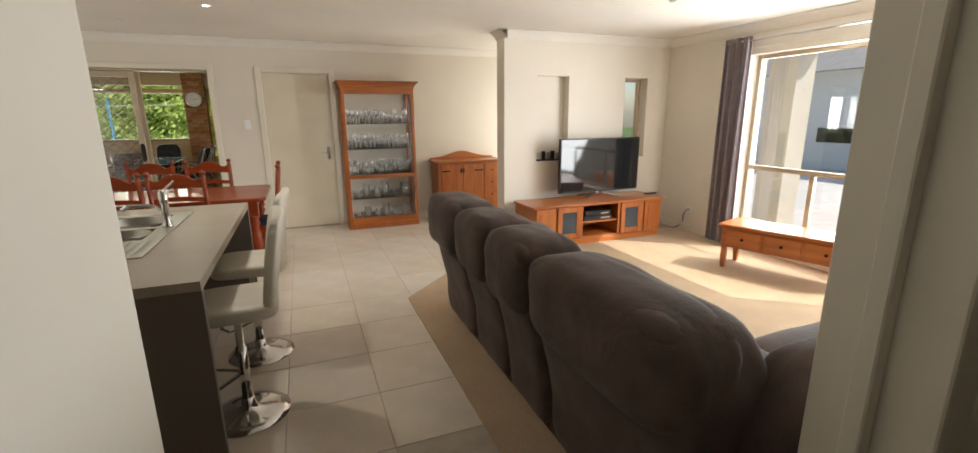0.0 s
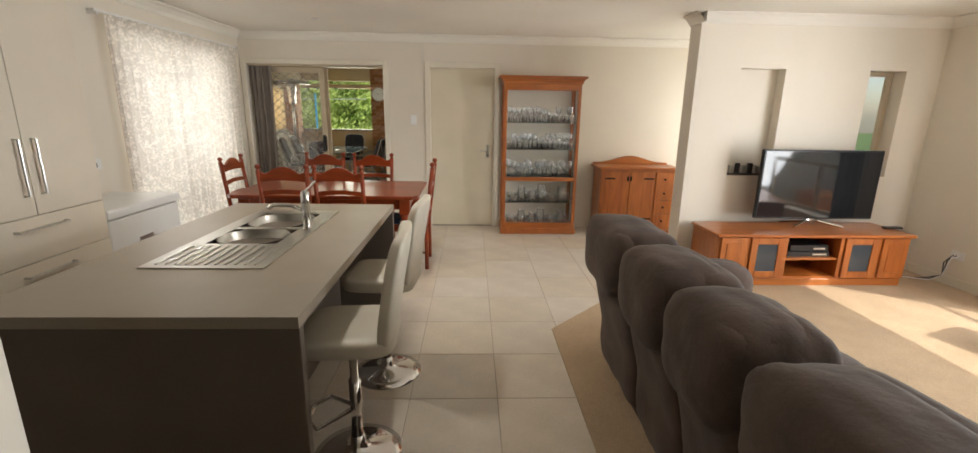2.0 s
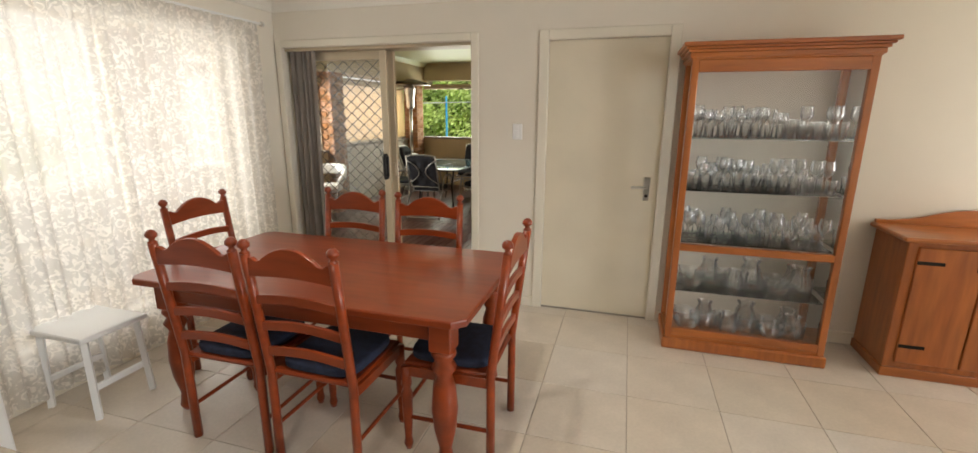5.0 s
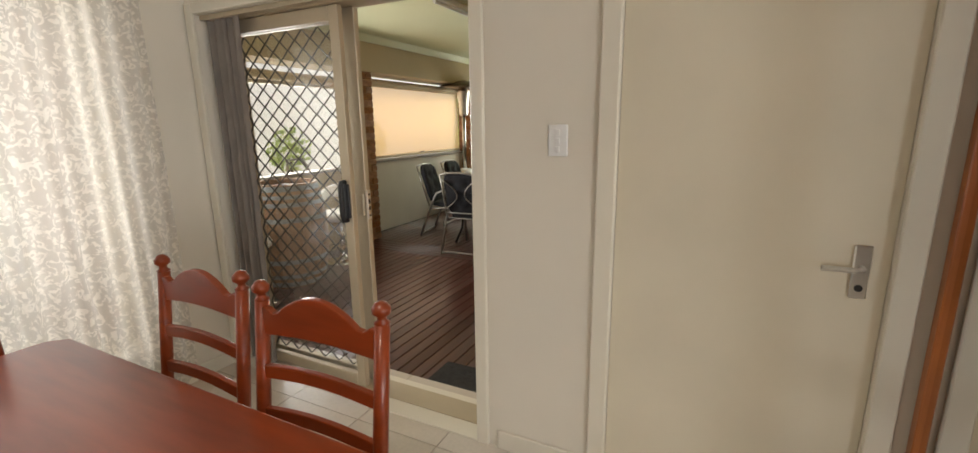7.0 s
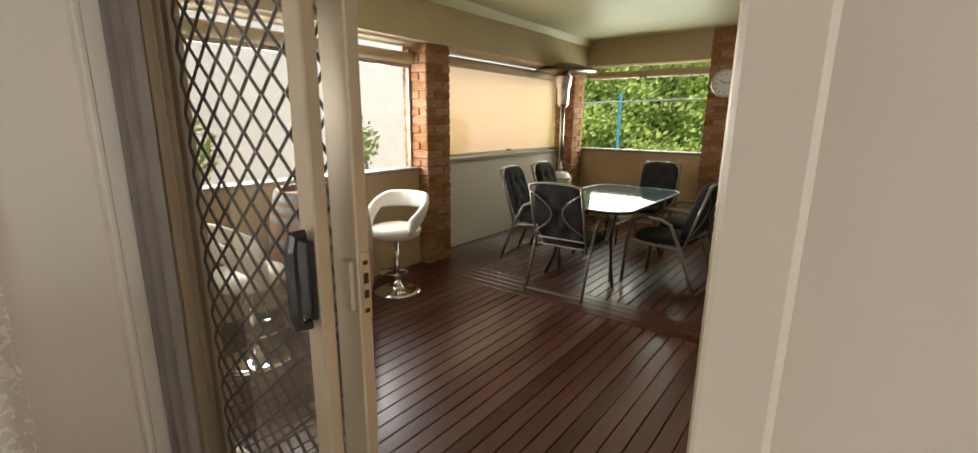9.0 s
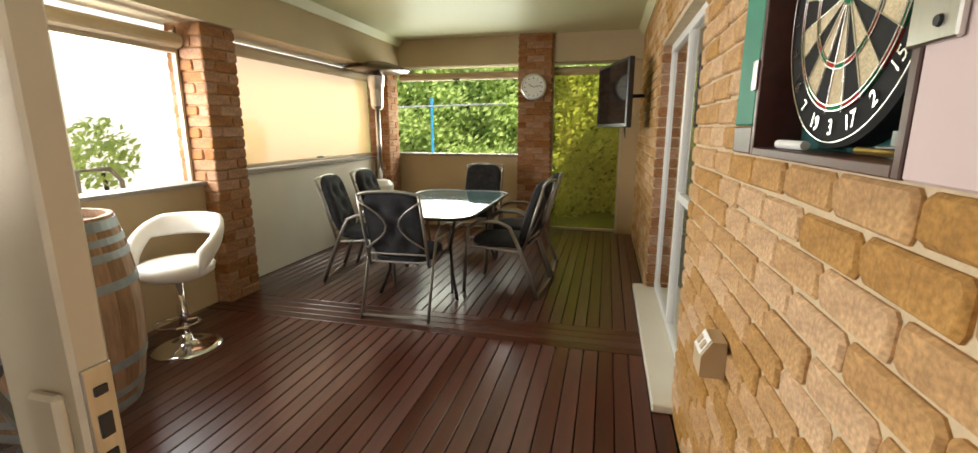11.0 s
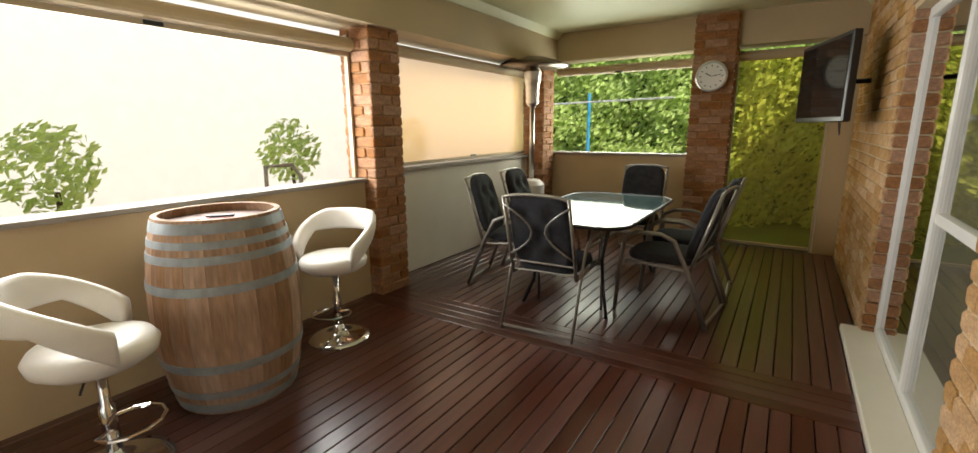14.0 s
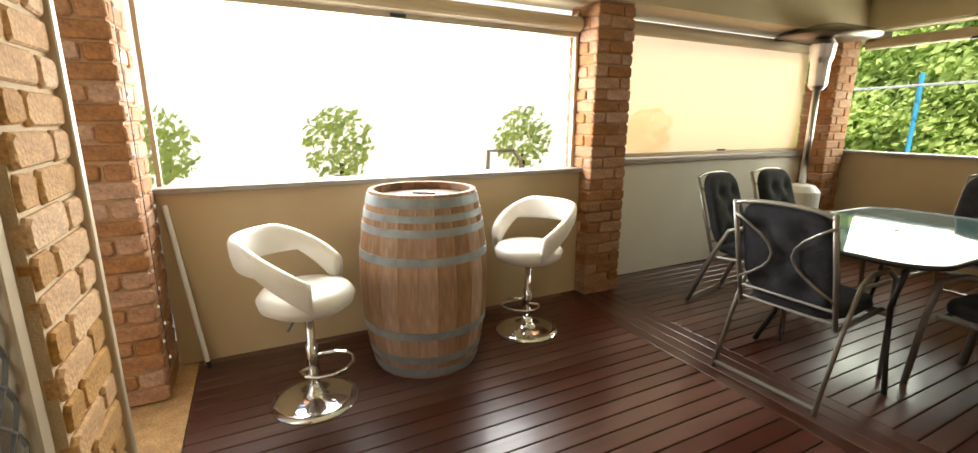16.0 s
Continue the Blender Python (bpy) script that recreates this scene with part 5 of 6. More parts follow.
# ---- dartboard cabinet on the brick wall ----
GREEN = mat("chalky green paint", (0.02, 0.2, 0.13), 0.6, var=0.12)
TEAL = mat("dark teal felt", (0.01, 0.07, 0.065), 0.9, var=0.2)
MAROON = mat("dark maroon stained wood", (0.07, 0.02, 0.015), 0.4, var=0.25, grain=0.2, gscale=40)
PINKW = mat("lilac grey board", (0.55, 0.43, 0.42), 0.6, var=0.04)
c = empty("dartboard_cabinet", pose(0, 0, 0), "open maroon dartboard cabinet with green lined doors", "dart cabinet")
A0, A1, Z0, Z1 = 7.14, 7.67, 1.31, 1.9
part("back", box(BX - 0.012, A0, Z0, BX - 0.002, A1, Z1), TEAL, c, "dark teal back panel")
part("side", box(BX - 0.1, A1 - 0.016, Z0, BX - 0.012, A1, Z1, bevel=0.002), MAROON, c)
part("side", box(BX - 0.1, A0, Z0, BX - 0.012, A0 + 0.016, Z1, bevel=0.002), MAROON, c)
part("floor_board", box(BX - 0.1, A0 + 0.016, Z0, BX - 0.012, A1 - 0.016, Z0 + 0.016, bevel=0.002), MAROON, c)
part("top_board", box(BX - 0.1, A0 + 0.016, Z1 - 0.016, BX - 0.012, A1 - 0.016, Z1, bevel=0.002), MAROON, c)
dr = part("door", box(BX - 0.1, A1 + 0.004, Z0 + 0.06, BX - 0.06, A1 + 0.14, Z1, bevel=0.003), GREEN, c, "open door with green chalk panel")
part("door_edge", box(BX - 0.1, A1 + 0.004, Z0, BX - 0.06, A1 + 0.14, Z0 + 0.058, bevel=0.003), MAROON, dr)
dr = part("door", box(BX - 0.1, A0 - 0.33, Z0, BX - 0.06, A0 - 0.004, Z1, bevel=0.003), PINKW, c, "open lilac grey door")
part("chalk_panel", box(BX - 0.104, A0 - 0.3, Z0 + 0.14, BX - 0.1, A0 - 0.1, Z1 - 0.05), GREEN, dr)
for zz in (Z0 + 0.13, Z1 - 0.2):
    hg = part("hinge", box(BX - 0.108, A0 - 0.06, zz, BX - 0.1, A0 + 0.012, zz + 0.07, bevel=0.002), STEEL, dr, "brass plated hinge")
    for q in (0.018, 0.052):
        part("screw", lathe([(0.006, 0), (0.005, 0.003)], 10), BLACKP, hg).matrix_basis = pose(BX - 0.108, A0 - 0.035, zz + q, 0, -90)
    part("hinge", box(BX - 0.106, A1 - 0.006, zz, BX - 0.1, A1 + 0.02, zz + 0.06, bevel=0.002), STEEL, c)
db = empty("dartboard", pose(BX - 0.014, 7.425, 1.56, 0, -90, 0) @ pose(0, 0, 0, 0, 0, -90), "round bristle dartboard with wire numbers", "dartboard")
SIS = {k: mat("bristle " + k, v, 0.9, var=0.15, scale=60, grain=0.3, gscale=300) for k, v in
       {"black": (0.012, 0.012, 0.012), "cream": (0.6, 0.5, 0.32), "red": (0.45, 0.02, 0.015), "green": (0.01, 0.19, 0.07)}.items()}
part("backing", lathe([(0.226, 0), (0.226, 0.034), (0.222, 0.036)], 60), SIS["black"], db)


def sector(r0, r1, a0, a1, z0, z1, bm):
    lo, hi = [], []
    for r, aa in ((r0, (a0, (a0 + a1) / 2, a1)), (r1, (a1, (a0 + a1) / 2, a0))):
        for a in aa:
            lo.append(bm.verts.new((r * math.cos(a), r * math.sin(a), z0)))
            hi.append(bm.verts.new((r * math.cos(a), r * math.sin(a), z1)))
    bm.faces.new(hi)
    k = len(lo)
    for i in range(k):
        bm.faces.new((lo[i], lo[(i + 1) % k], hi[(i + 1) % k], hi[i]))


SC = 1.0
for k in range(20):
    a0, a1 = radians(k * 18 - 9), radians(k * 18 + 9)
    dark = k % 2 == 0
    for r0, r1, m in ((0.016, 0.099, "black" if dark else "cream"), (0.099, 0.107, "red" if dark else "green"), (0.107, 0.162, "black" if dark else "cream"), (0.162, 0.17, "red" if dark else "green")):
        bm = bmesh.new()
        sector(r0, r1, a0, a1, 0.034, 0.039, bm)
        bmesh.ops.recalc_face_normals(bm, faces=bm.faces[:])
        part("segment", bm, SIS[m], db)
part("outer_bull", lathe([(0.016, 0.034), (0.016, 0.0395)], 24), SIS["green"], db)
part("bull", lathe([(0.0064, 0.034), (0.0064, 0.041)], 16), SIS["red"], db)
WIRE = mat("silver wire", (0.7, 0.7, 0.68), 0.25, 1.0)
for r in (0.099, 0.107, 0.162, 0.17, 0.218):
    part("ring_wire", tube([(r * math.cos(2 * math.pi * k / 60), r * math.sin(2 * math.pi * k / 60), 0.0405) for k in range(61)], 0.0012, 6), WIRE, db)
for k in range(20):
    a = radians(k * 18 + 9)
    part("spider_wire", tube([(0.016 * math.cos(a), 0.016 * math.sin(a), 0.0405), (0.175 * math.cos(a), 0.175 * math.sin(a), 0.0405)], 0.001, 5), WIRE, db)
NUM = [20, 1, 18, 4, 13, 6, 10, 15, 2, 17, 3, 19, 7, 16, 8, 11, 14, 9, 12, 5]
for k, v in enumerate(NUM):
    cu = bpy.data.curves.new("number", "FONT")
    cu.body, cu.size, cu.extrude, cu.align_x, cu.align_y = str(v), 0.034, 0.0012, "CENTER", "CENTER"
    o = new("number", cu)
    o.data.materials.append(WIRE)
    o.parent = db
    a = radians(90 - k * 18)
    o.matrix_basis = pose(0.196 * math.cos(a), 0.196 * math.sin(a), 0.0405, 0, 0, math.degrees(a) - 90 + (180 if math.sin(a) < -0.05 else 0))
for k, yy in enumerate((7.56, 7.5)):
    o = tagged(part("chalk_marker", tube([(BX - 0.075, yy + 0.02, Z0 + 0.025), (BX - 0.07, yy - 0.03, Z0 + 0.025)], 0.008, 10), WHITE), "white marker lying in dart cabinet", "marker", "markers in the dart cabinet")
for k in range(2):
    o = tagged(part("dart", tube([(BX - 0.06, 7.23 - 0.04 * k, Z0 + 0.024), (BX - 0.065, 7.31 - 0.04 * k, Z0 + 0.024)], 0.005, 8), mat("brass", (0.5, 0.35, 0.1), 0.3, 1.0)), "brass barrelled dart lying in cabinet", "dart", "darts in the cabinet")
    part("flight", boxes((BX - 0.062, 7.2 - 0.04 * k, Z0 + 0.018, BX - 0.06, 7.24 - 0.04 * k, Z0 + 0.05), (BX - 0.078, 7.2 - 0.04 * k, Z0 + 0.03, BX - 0.045, 7.24 - 0.04 * k, Z0 + 0.032)), BLACKP, o)
o = tagged(part("thrown_dart", tube([(BX - 0.05, 7.4, 1.585), (BX - 0.13, 7.43, 1.6)], 0.005, 8), BRONZE), "dart stuck in the dartboard", "dart")
# weatherproof outlet
g = empty("outdoor_outlet", pose(BX - 0.002, 8.08, 0.66), "beige weatherproof double outlet on brick wall", "power outlet")
BEIGE = mat("beige plastic", (0.5, 0.38, 0.24), 0.5, var=0.04)
part("housing", prism([(-0.002, -0.06), (-0.075, -0.06), (-0.075, 0.01), (-0.045, 0.06), (-0.002, 0.06)], -0.055, 0.055, "y"), BEIGE, g)
pl = part("face_plate", prism([(-0.078, 0.012), (-0.048, 0.063), (-0.045, 0.061), (-0.075, 0.010)], -0.045, 0.045, "y"), WHITE, g)
for yy in (-0.022, 0.022):
    part("switch_rocker", prism([(-0.074, 0.026), (-0.06, 0.05), (-0.055, 0.047), (-0.069, 0.023)], yy - 0.012, yy + 0.012, "y"), BEIGE, pl)

# ---- blinds and sliding door of the deck ----
def roller(name, axis, a0, a1, z, f, label):
    pts = [(f, a0, z), (f, a1, z)] if axis == "y" else [(a0, f, z), (a1, f, z)]
    return tagged(part(name, tube(pts, 0.055, 16), BEAM), label, "roller blind")


b1 = roller("rolled_blind", "y", 6.88, 9.63, 2.02, -4.66, "tan roller blind wound up above opening")
part("bottom_bar", box(-4.7, 6.9, 1.93, -4.66, 9.61, 1.965, bevel=0.004), ALU, b1)
part("pull_tab", box(-4.655, 8.18, 1.935, -4.65, 8.28, 1.96), BLACKP, b1)
b2 = roller("mesh_blind", "y", 10.03, 12.8, 2.07, -4.76, "peach mesh blind pulled down to the ledge")
part("cloth", box(-4.784, 10.04, 1.03, -4.782, 12.78, 2.06), BLINDP, b2, "translucent peach mesh")
part("bottom_bar", box(-4.8, 10.04, 1.0, -4.75, 12.78, 1.035, bevel=0.006), ALU, b2, "pale metal bottom bar")
part("pull_tab", box(-4.748, 11.43, 1.035, -4.742, 11.55, 1.052), BLACKP, b2)
b3 = roller("wound_blind", "x", -4.48, -2.68, 2.11, 13.26, "tan roller blind wound above far window")
part("pull_tab", box(-3.64, 13.19, 2.05, -3.54, 13.2, 2.07), BLACKP, b3)
b4 = roller("door_blind", "x", -2.19, -1.28, 2.14, 13.26, "yellow mesh blind pulled down over doorway")
part("cloth", box(-2.18, 13.24, ZD + 0.05, -1.29, 13.242, 2.12), BLINDY, b4, "translucent yellow mesh")
part("bottom_bar", box(-2.18, 13.22, ZD + 0.02, -1.29, 13.26, ZD + 0.055, bevel=0.004), ALU, b4)
for x in (-2.2, -1.28):
    part("side_track", box(x - 0.012, 13.22, ZD, x + 0.012, 13.26, 2.12), ALU, b4)
structure("blind_track", boxes((-4.72, 6.855, 0.951, -4.68, 6.88, 2.1), (-4.72, 9.62, 0.951, -4.68, 9.645, 2.1), bevel=0.003), ALU, "beige side tracks of the rolled blind", "track")
o = tagged(part("leaning_pole", tube([(-4.5, 7, ZD), (-4.585, 6.89, 0.86)], 0.013, 10), WHITE), "white pole leaning on half wall", "pole")
part("rubber_tip", lathe([(0.015, 0), (0.015, 0.04)], 10), BLACKP, o).matrix_basis = pose(-4.5, 7, ZD)
sd = tagged(part("sliding_door", boxes((BX + 0.08, 8.96, ZD + 0.04, BX + 0.13, 9.01, 2.03), (BX + 0.08, 10.77, ZD + 0.04, BX + 0.13, 10.82, 2.03), (BX + 0.08, 9.01, 1.97, BX + 0.13, 10.77, 2.03), (BX + 0.08, 9.01, ZD + 0.04, BX + 0.13, 10.77, ZD + 0.1),
                                       (BX + 0.075, 9.86, ZD + 0.1, BX + 0.125, 9.92, 1.97), bevel=0.003), WHITE), "white framed sliding door with fly screen", "sliding door")
part("mid_rail", box(BX + 0.082, 9.01, 0.9, BX + 0.12, 9.86, 0.95), WHITE, sd)
part("pane", box(BX + 0.1, 9.01, ZD + 0.1, BX + 0.104, 10.77, 1.97), clear_glass("dark door glass", (0.3, 0.3, 0.28), 0.1), sd).visible_shadow = False
part("fly_wire", box(BX + 0.088, 9.01, ZD + 0.1, BX + 0.09, 9.86, 1.97), FLY, sd, "grey fly wire mesh")
structure("door_sill", box(BX - 0.1, 8.88, ZD, BX + 0.08, 10.88, ZD + 0.05, bevel=0.006), TRIM, "pale step under the sliding door", "sill")
structure("wing_room", boxes((BX + 1.6, 7.0, -0.2, BX + 1.7, 13.58, 2.7), (BX + 0.25, 7.0, -0.2, BX + 1.6, 13.58, -0.1), (BX + 0.25, 13.48, -0.1, BX + 1.6, 13.58, 2.7)), WALL, "plain room beyond the sliding door", "wall")
structure("wing_roof", box(BX, 6.9, 2.6, BX + 1.8, 13.68, 2.8), CEIL, "plain ceiling of the wing room", "ceiling")
structure("roof", box(-5.3, -2.0, 2.85, 5.2, 14.08, 2.95), FENCEW, "flat roof over house and deck", "roof")
fl = empty("fluorescent_light", pose(-2.6, 9.28, DC), "long fluorescent batten on deck ceiling", "ceiling light")
part("batten", box(-0.04, -0.62, -0.05, 0.04, 0.62, -0.001, bevel=0.006), WHITE, fl)
part("lamp_tube", tube([(0, -0.6, -0.068), (0, 0.6, -0.068)], 0.016, 12), WHITE, fl)
BULB = mat("warm clear bulb", (0.8, 0.78, 0.7), 0.2)
for x, y in ((-4.21, 6.87), (-2.2, 12.98)):
    o = tagged(part("fairy_light_strand", tube([(x, y, 2.1), (x + 0.004, y + 0.003, 1.2), (x, y, 0.1)], 0.002, 5), BLACKP), "string of tiny bulbs down the brick pier", "fairy light")
    for k in range(22):
        part("bulb", lathe([(0.004, 0), (0.006, 0.008), (0.003, 0.016)], 6), BULB, o).matrix_basis = pose(x - 0.004 * (-1) ** k, y + 0.006 * (-1) ** k, 0.15 + k * 0.09)

# ---- garden beyond the openings ----
def leaves(n, place, size, seed):
    rnd = random.Random(seed)
    verts, faces = [], []
    for _ in range(n):
        p = Vector(place(rnd))
        d = Vector((rnd.gauss(0, 1), rnd.gauss(0, 1), rnd.gauss(0, 1))).normalized()
        e = d.orthogonal().normalized()
        f = d.cross(e)
        s = size * rnd.uniform(0.6, 1.4)
        k = len(verts)
        verts += [tuple(p - e * s), tuple(p + f * s * 0.5 + d * s * 0.15), tuple(p + e * s), tuple(p - f * s * 0.5 + d * s * 0.15)]
        faces.append((k, k + 1, k + 2, k + 3))
    me = bpy.data.meshes.new("leaves")
    me.from_pydata(verts, [], faces)
    return me


def hedge_place(r):
    x, z = r.uniform(-9, 1.5), r.uniform(-0.5, 3.4)
    return (x, 16.98 + 0.45 * noise.noise(Vector((x * 1.1, z * 1.1, 0))) + r.uniform(-0.25, 0.2), z + 0.2 * noise.noise(Vector((x, 3, 1))))


hd = new("hedge", leaves(38000, hedge_place, 0.07, 3))
hd.data.materials.append(LEAF)
tagged(hd, "dense green ivy hedge along the far boundary", "hedge", kind="stuff")
structure("hedge_wall", box(-10, 17.28, -0.5, 2.5, 17.48, 3.2), mat("shaded ivy stems", (0.2, 0.3, 0.08), 0.9, var=0.4), "dark ivy covered fence", "fence")
structure("lawn_edge", box(BX, 14.08, -0.5, 2.5, 17.28, 2.4), FENCEW, "neighbouring garden wall", "wall")
POT = mat("grey glazed pot", (0.35, 0.36, 0.38), 0.5, var=0.1)
SOIL = mat("dark soil", (0.03, 0.02, 0.012), 0.95)


def potted_shrub(x, y, h, seed):
    c = empty("potted_shrub", pose(x, y, -0.3), "leafy camellia shrub in a grey pot", "potted plant", "shrubs along the garden wall")
    part("pot", lathe([(0.2, 0), (0.3, 0.55), (0.32, 0.6), (0.28, 0.6), (0.27, 0.55)], 24), POT, c)
    part("soil", lathe([(0.26, 0.5), (0.26, 0.54)], 20), SOIL, c)
    part("trunk", tube([(0, 0, 0.5), (0.02, 0.01, 0.9), (-0.02, 0.02, h * 0.75)], 0.02, 8), mat("bark", (0.12, 0.08, 0.05), 0.9), c)

    def place(r):
        while True:
            p = Vector((r.uniform(-1, 1), r.uniform(-1, 1), r.uniform(-1, 1)))
            if p.length < 1 and p.length > 0.25 + 0.5 * noise.noise(p * 2.5 + Vector((seed, 0, 0))):
                return (p.x * 0.3, p.y * 0.33, h * 0.86 + p.z * 0.36)
    o = new("foliage", leaves(420, place, 0.045, seed))
    o.data.materials.append(LEAF)
    o.parent = c
    return c


for k, (y, hh) in enumerate(((5.0, 1.75), (6.6, 1.6), (8.08, 1.6), (10.13, 1.65), (12.08, 1.7))):
    potted_shrub(-6.3, y, hh, k + 1)
BLUE = mat("sky blue plastic", (0.05, 0.35, 0.6), 0.4)
o = empty("clothes_line", pose(-5.0, 15.88, -0.5), "blue and white folding clothes line", "clothes line")
part("post", tube([(0, 0, 0), (0, 0, 2.5)], 0.03, 10), BLUE, o)
for k in range(3):
    part("line", tube([(-1.2, -0.15 * k, 2.3), (1.6, -0.15 * k, 2.35)], 0.008, 6), WHITE, o)
o = tagged(part("trampoline", lathe([(1.1, 0), (1.1, 0.06), (1.02, 0.06), (1.02, 0.0)], 32), BLUE), "blue round play cover on the lawn", "trampoline")
o.matrix_basis = pose(-3.6, 15.28, 0.55)
for k in range(6):
    part("leg", tube([(1.05 * math.cos(k * 1.047), 1.05 * math.sin(k * 1.047), 0), (1.05 * math.cos(k * 1.047), 1.05 * math.sin(k * 1.047), -1.05)], 0.02, 8), STEEL, o)
o = empty("garden_tap_rail", pose(-5.2, 9.28, -0.3), "grey bent metal handle beyond the half wall", "handle")
part("handle", tube([(0, -0.16, 0.9), (0, -0.14, 1.36), (0, 0.1, 1.36), (0, 0.18, 1.26), (0, 0.18, 0)], 0.018, 8), FRAME, o)
# front yard beyond the living room window
structure("porch_post", box(6.0, 4.3, -0.5, 6.35, 4.7, 2.45), RENDERW, "pale grey porch column", "column")
structure("porch_roof", box(4.75, 4.0, 2.45, 6.5, 7.0, 2.6), CEIL, "white porch soffit", "roof")
structure("street", box(5.2, -20, -0.5, 16.9, 30, -0.45), mat("sunlit concrete", (0.7, 0.68, 0.63), 0.9), "pale concrete driveway", "road")
nb = empty("neighbour_house", pose(17, 4, -0.5), "white rendered house across the street", "house")
part("wall", box(0, -12, 0, 6, 14, 3.4), FENCEW, nb)
part("roof", prism([(-0.6, 3.4), (6.6, 3.4), (3, 5.6)], -12.6, 14.6, "y"), mat("pale roof tiles", (0.5, 0.47, 0.43), 0.8), nb)
part("door", box(-0.06, 2.6, 1.4, 0.02, 3.9, 2.9), mat("faded red paint", (0.4, 0.08, 0.08), 0.6), nb, "faded red panel")
part("window", box(-0.05, 5.2, 1.0, 0.02, 7.2, 1.5), SCREEN, nb)
sh = empty("front_shrub", pose(6.6, 2.3, -0.5), "large dark green shrub outside living window", "shrub")
part("trunk", tube([(0, 0, 0), (0.05, 0, 0.6), (0, 0.05, 1.3)], 0.05, 8), SOIL, sh)


def shrub_place(r):
    while True:
        p = Vector((r.uniform(-1, 1), r.uniform(-1, 1), r.uniform(-1, 1)))
        if p.length < 0.85 + 0.35 * noise.noise(p * 3):
            return (p.x * 0.8, p.y * 0.7, 1.75 + p.z * 0.95)


o = new("foliage", leaves(2600, shrub_place, 0.08, 12))
o.data.materials.append(mat("dark shrub leaves", (0.05, 0.09, 0.03), 0.55, var=0.5, scale=4))
o.parent = sh


def single_sheet(o):
    """Cloth, wire and panes are one thin sheet each."""
    vs = [v.co for v in o.data.vertices]
    lo = [min(v[k] for v in vs) for k in range(3)]
    hi = [max(v[k] for v in vs) for k in range(3)]
    k = min(range(3), key=lambda q: hi[q] - lo[q])
    u, w = [q for q in range(3) if q != k]
    quad = []
    for s, t in ((0, 0), (1, 0), (1, 1), (0, 1)):
        q = [0, 0, 0]
        q[k] = (lo[k] + hi[k]) / 2
        q[u] = (lo[u], hi[u])[s]
        q[w] = (lo[w], hi[w])[t]
        quad.append(tuple(q))
    me = bpy.data.meshes.new(o.name)
    me.from_pydata(quad, [], [(0, 1, 2, 3)])
    me.materials.append(o.data.materials[0])
    o.data = me


for o in list(scene.objects):
    if o.type == "MESH" and o.name.split(".")[0] in ("fly_wire", "cloth", "side_glass", "pane") and o.data.materials[0].name != "smoked glass":
        single_sheet(o)
for o in list(scene.objects):
    if o.name.split(".")[0] == "glass_door" and o.parent and o.parent.name == "display_cabinet":
        single_sheet(o)

# ---- bricks and deck boards ----
def brick_mesh(name, l, h, d, seed):
    """A tumbled brick: its face is +z, its length along x, its height along y."""
    rnd = random.Random(seed)
    bm = bmesh.new()
    k = 0.013
    ring = [(-l / 2 + k, -h / 2), (l / 2 - k, -h / 2), (l / 2, -h / 2 + k), (l / 2, h / 2 - k), (l / 2 - k, h / 2), (-l / 2 + k, h / 2), (-l / 2, h / 2 - k), (-l / 2, -h / 2 + k)]
    j = [(rnd.uniform(-0.004, 0.004), rnd.uniform(-0.004, 0.004)) for _ in ring]
    back = [bm.verts.new((x + a, y + b, -0.02)) for (x, y), (a, b) in zip(ring, j)]
    mid = [bm.verts.new((x + a, y + b, d - 0.007)) for (x, y), (a, b) in zip(ring, j)]
    top = [bm.verts.new(((x + a) * (1 - 0.014 / l), (y + b) * (1 - 0.012 / h), d + rnd.uniform(-0.001, 0.002))) for (x, y), (a, b) in zip(ring, j)]
    for p, q in ((back, mid), (mid, top)):
        for i in range(8):
            bm.faces.new((p[i], p[(i + 1) % 8], q[(i + 1) % 8], q[i]))
    bm.faces.new(top)
    me = bpy.data.meshes.new(name)
    bm.to_mesh(me)
    bm.free()
    return me


CO = 0.0857


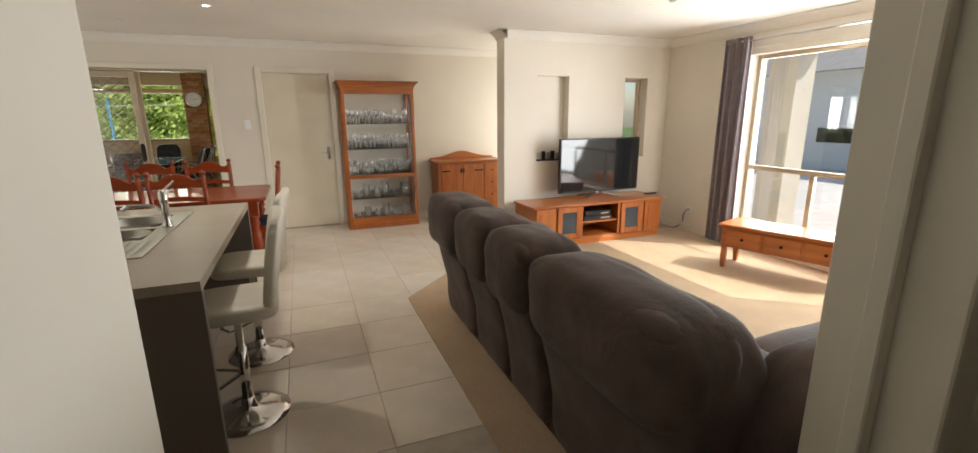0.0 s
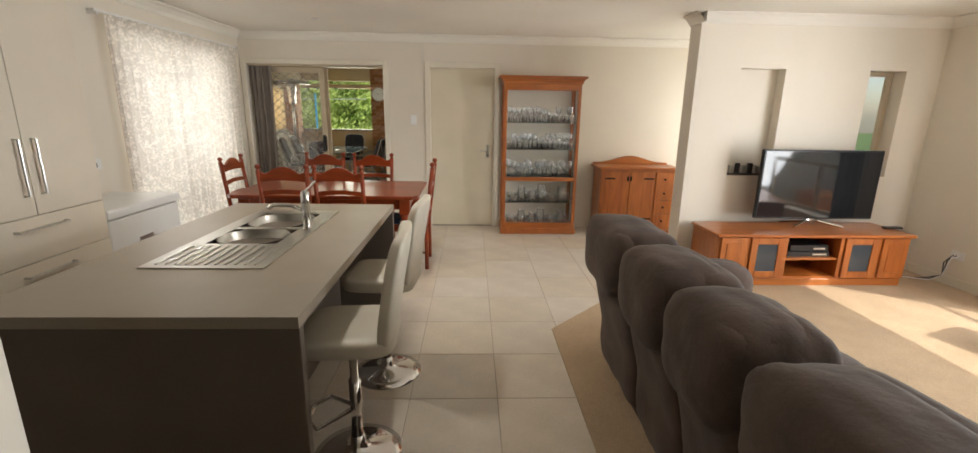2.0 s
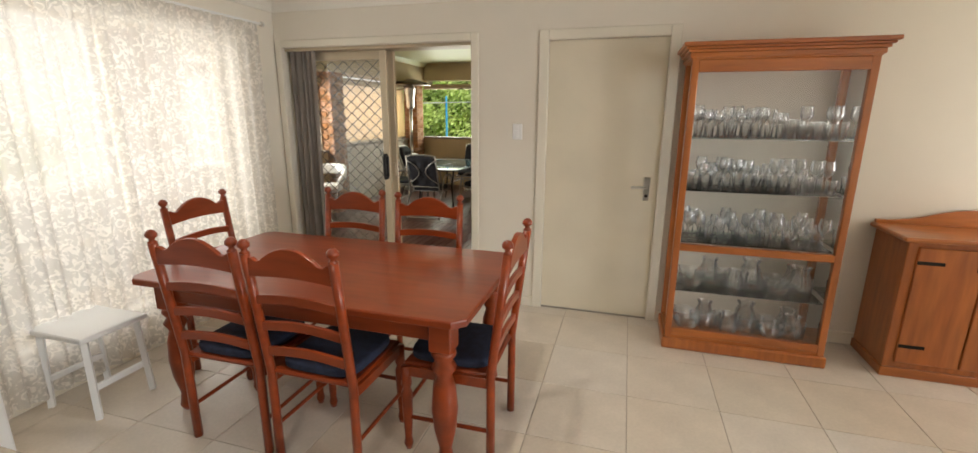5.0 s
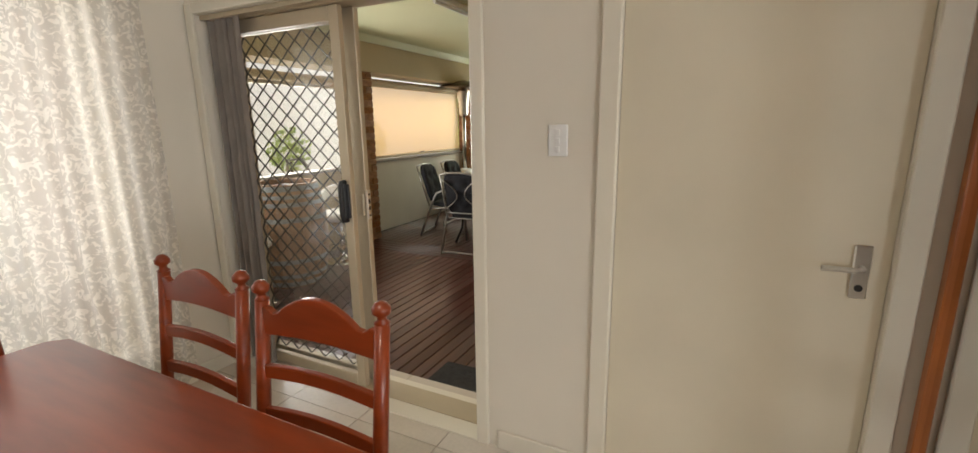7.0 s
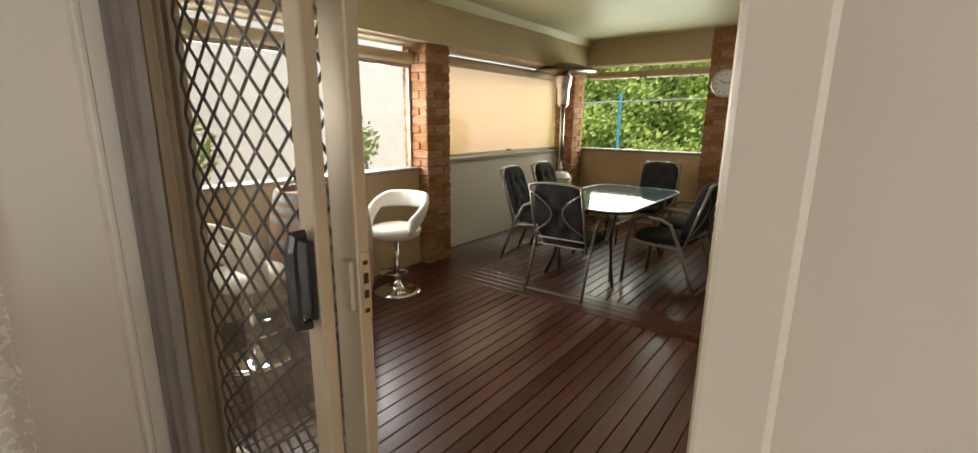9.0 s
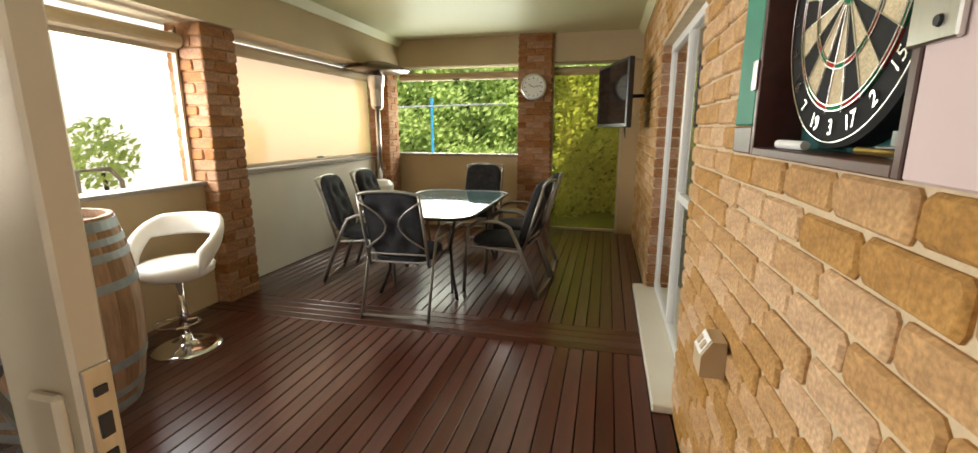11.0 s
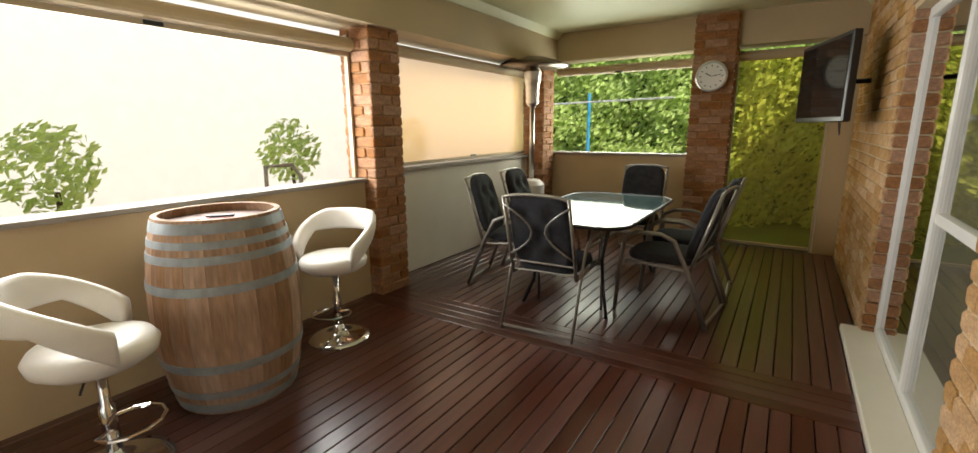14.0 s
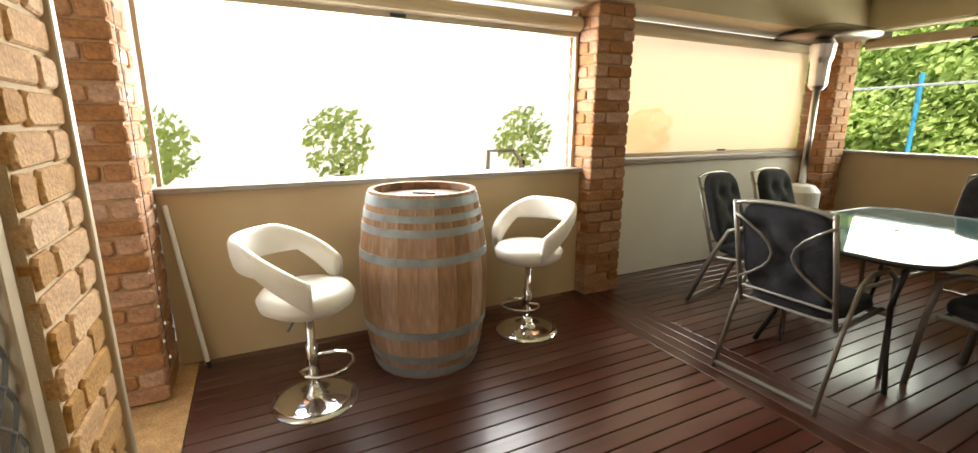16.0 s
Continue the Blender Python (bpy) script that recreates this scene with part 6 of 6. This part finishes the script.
def lay(parent_name, material, origin, along, normal, length, z0, z1, holes=(), lengths=(0.23, 0.11), stop=None):
    """Courses of brick on a face: origin at its low left, along the face, normal outwards."""
    parent = bpy.data.objects[parent_name]
    A, N = Vector(along), Vector(normal)
    R = Matrix((A, Vector((0, 0, 1)), N)).transposed().to_4x4()
    meshes = {}
    rnd = random.Random(hash_name(parent_name))
    rows = int((z1 - z0) / CO + 0.99)
    for r in range(rows):
        zc = z0 + r * CO + CO / 2
        if zc > z1:
            break
        a = 0.0 if r % 2 == 0 else -0.12
        while a < length - 0.02:
            b0, b1 = max(a, 0.0), min(a + 0.23, length)
            spans = [(b0, b1)]
            for h0, h1, hz0, hz1 in holes:
                if hz0 < zc < hz1:
                    nxt = []
                    for p, q in spans:
                        if q <= h0 or p >= h1:
                            nxt.append((p, q))
                        else:
                            if p < h0:
                                nxt.append((p, h0))
                            if q > h1:
                                nxt.append((h1, q))
                    spans = nxt
            for p, q in spans:
                if q - p < 0.03:
                    continue
                key = (round(q - p, 2), rnd.randrange(4))
                if key not in meshes:
                    meshes[key] = brick_mesh("brick", key[0], CO - 0.010, 0.011, len(meshes) + 7)
                    meshes[key].materials.append(material)
                o = new("brick", meshes[key])
                o.parent = parent
                c = Vector(origin) + A * ((p + q) / 2) + Vector((0, 0, zc - origin[2])) + N * rnd.uniform(-0.002, 0.004)
                o.matrix_basis = Matrix.Translation(c) @ R
            a += 0.241


def hash_name(s):
    return sum(ord(ch) * (i + 1) for i, ch in enumerate(s))


# long wall beside the deck, the stretch by the door and beyond the sliding door
lay("wall_brick", BRICK, (BX + 0.012, 13.18, ZD), (0, -1, 0), (-1, 0, 0), 13.18 - (Y + 0.25), ZD, DC, holes=[(13.18 - 10.83, 13.18 - 8.95, ZD - 1, 2.03)])
lay("wall_brick", BRICKR, (BX + 0.012, 10.818, ZD), (1, 0, 0), (0, -1, 0), 0.1, ZD, 2.03)
lay("wall_house", BRICK, (-1.152, Y + 0.238, ZD), (1, 0, 0), (0, 1, 0), 0.1, ZD, DC)
lay("wall_house", BRICK, (-3.2, Y + 0.238, ZD), (1, 0, 0), (0, 1, 0), 0.343, ZD, DC)
lay("pier_core", BRICKR, (-4.232, 6.85, ZD), (0, -1, 0), (1, 0, 0), 0.62, ZD, DC)
lay("pier_core", BRICKR, (-4.6, 6.838, ZD), (1, 0, 0), (0, 1, 0), 0.37, ZD, DC)
lay("pillar_core", BRICKR, (-4.475, 10, ZD), (0, -1, 0), (1, 0, 0), 0.35, ZD, DC)
lay("pillar_core", BRICKR, (-4.8, 9.662, ZD), (1, 0, 0), (0, -1, 0), 0.335, ZD, DC)
lay("pillar_corner_core", BRICKR, (-4.5, 13.16, ZD), (0, -1, 0), (1, 0, 0), 0.34, ZD, DC)
lay("pillar_corner_core", BRICKR, (-4.8, 12.83, ZD), (1, 0, 0), (0, -1, 0), 0.31, ZD, DC)
lay("pillar_north_core", BRICKR, (-2.65, 13, ZD), (1, 0, 0), (0, -1, 0), 0.45, ZD, DC)
lay("pillar_north_core", BRICKR, (-2.21, 13.28, ZD), (0, -1, 0), (1, 0, 0), 0.28, ZD, DC)

sub = bpy.data.objects["deck_subfloor"]
W = 0.088
boards = {}


def plank(x0, y0, x1, y1, m):
    key = (round(x1 - x0, 3), round(y1 - y0, 3))
    if key not in boards:
        bm = box(0, 0, -0.03, x1 - x0, y1 - y0, 0, bevel=0.003)
        me = bpy.data.meshes.new("plank")
        bm.to_mesh(me)
        bm.free()
        me.materials.append(m)
        boards[key] = me
    o = new("plank", boards[key])
    o.parent = sub
    o.matrix_basis = pose(x0, y0, ZD)


n = int(3.65 / (W + 0.006))
for i in range(n + 1):
    x0 = -4.72 + i * (W + 0.006)
    x1 = min(x0 + W, BX)
    if x1 - x0 < 0.02:
        continue
    plank(x0, 6.95, x1, 9.51, JARRAH)
    plank(x0, 9.89, x1, 13.28, JARRAH)
for k in range(4):
    plank(-4.74, 9.516 + k * 0.094, BX, 9.516 + k * 0.094 + W, JARRAHX)

# ---- floor tiles ----
floor_ob = bpy.data.objects["floor"]
P = 0.48
tile_mesh = None
for i in range(-7, 7):
    for j in range(-11, 8):
        x0, y0 = 0.13 + i * P, 3.66 + j * P
        x1, y1 = x0 + P, y0 + P
        if x1 < -2.95 or y1 > Y + 0.45 or (x0 > 0.62 and y1 < 3.3) or x0 - 0.6 > y0 - 3.0 + 0.9 or (x0 > 0.95 and y0 < 0.3):
            continue
        if tile_mesh is None:
            o = part("tile", box(0.002, 0.002, -0.006, P - 0.002, P - 0.002, 0.0, bevel=0.0012), TILE, floor_ob)
            tile_mesh = o.data
        else:
            o = new("tile", tile_mesh)
            o.parent = floor_ob
        o.matrix_basis = pose(x0, y0, 0)
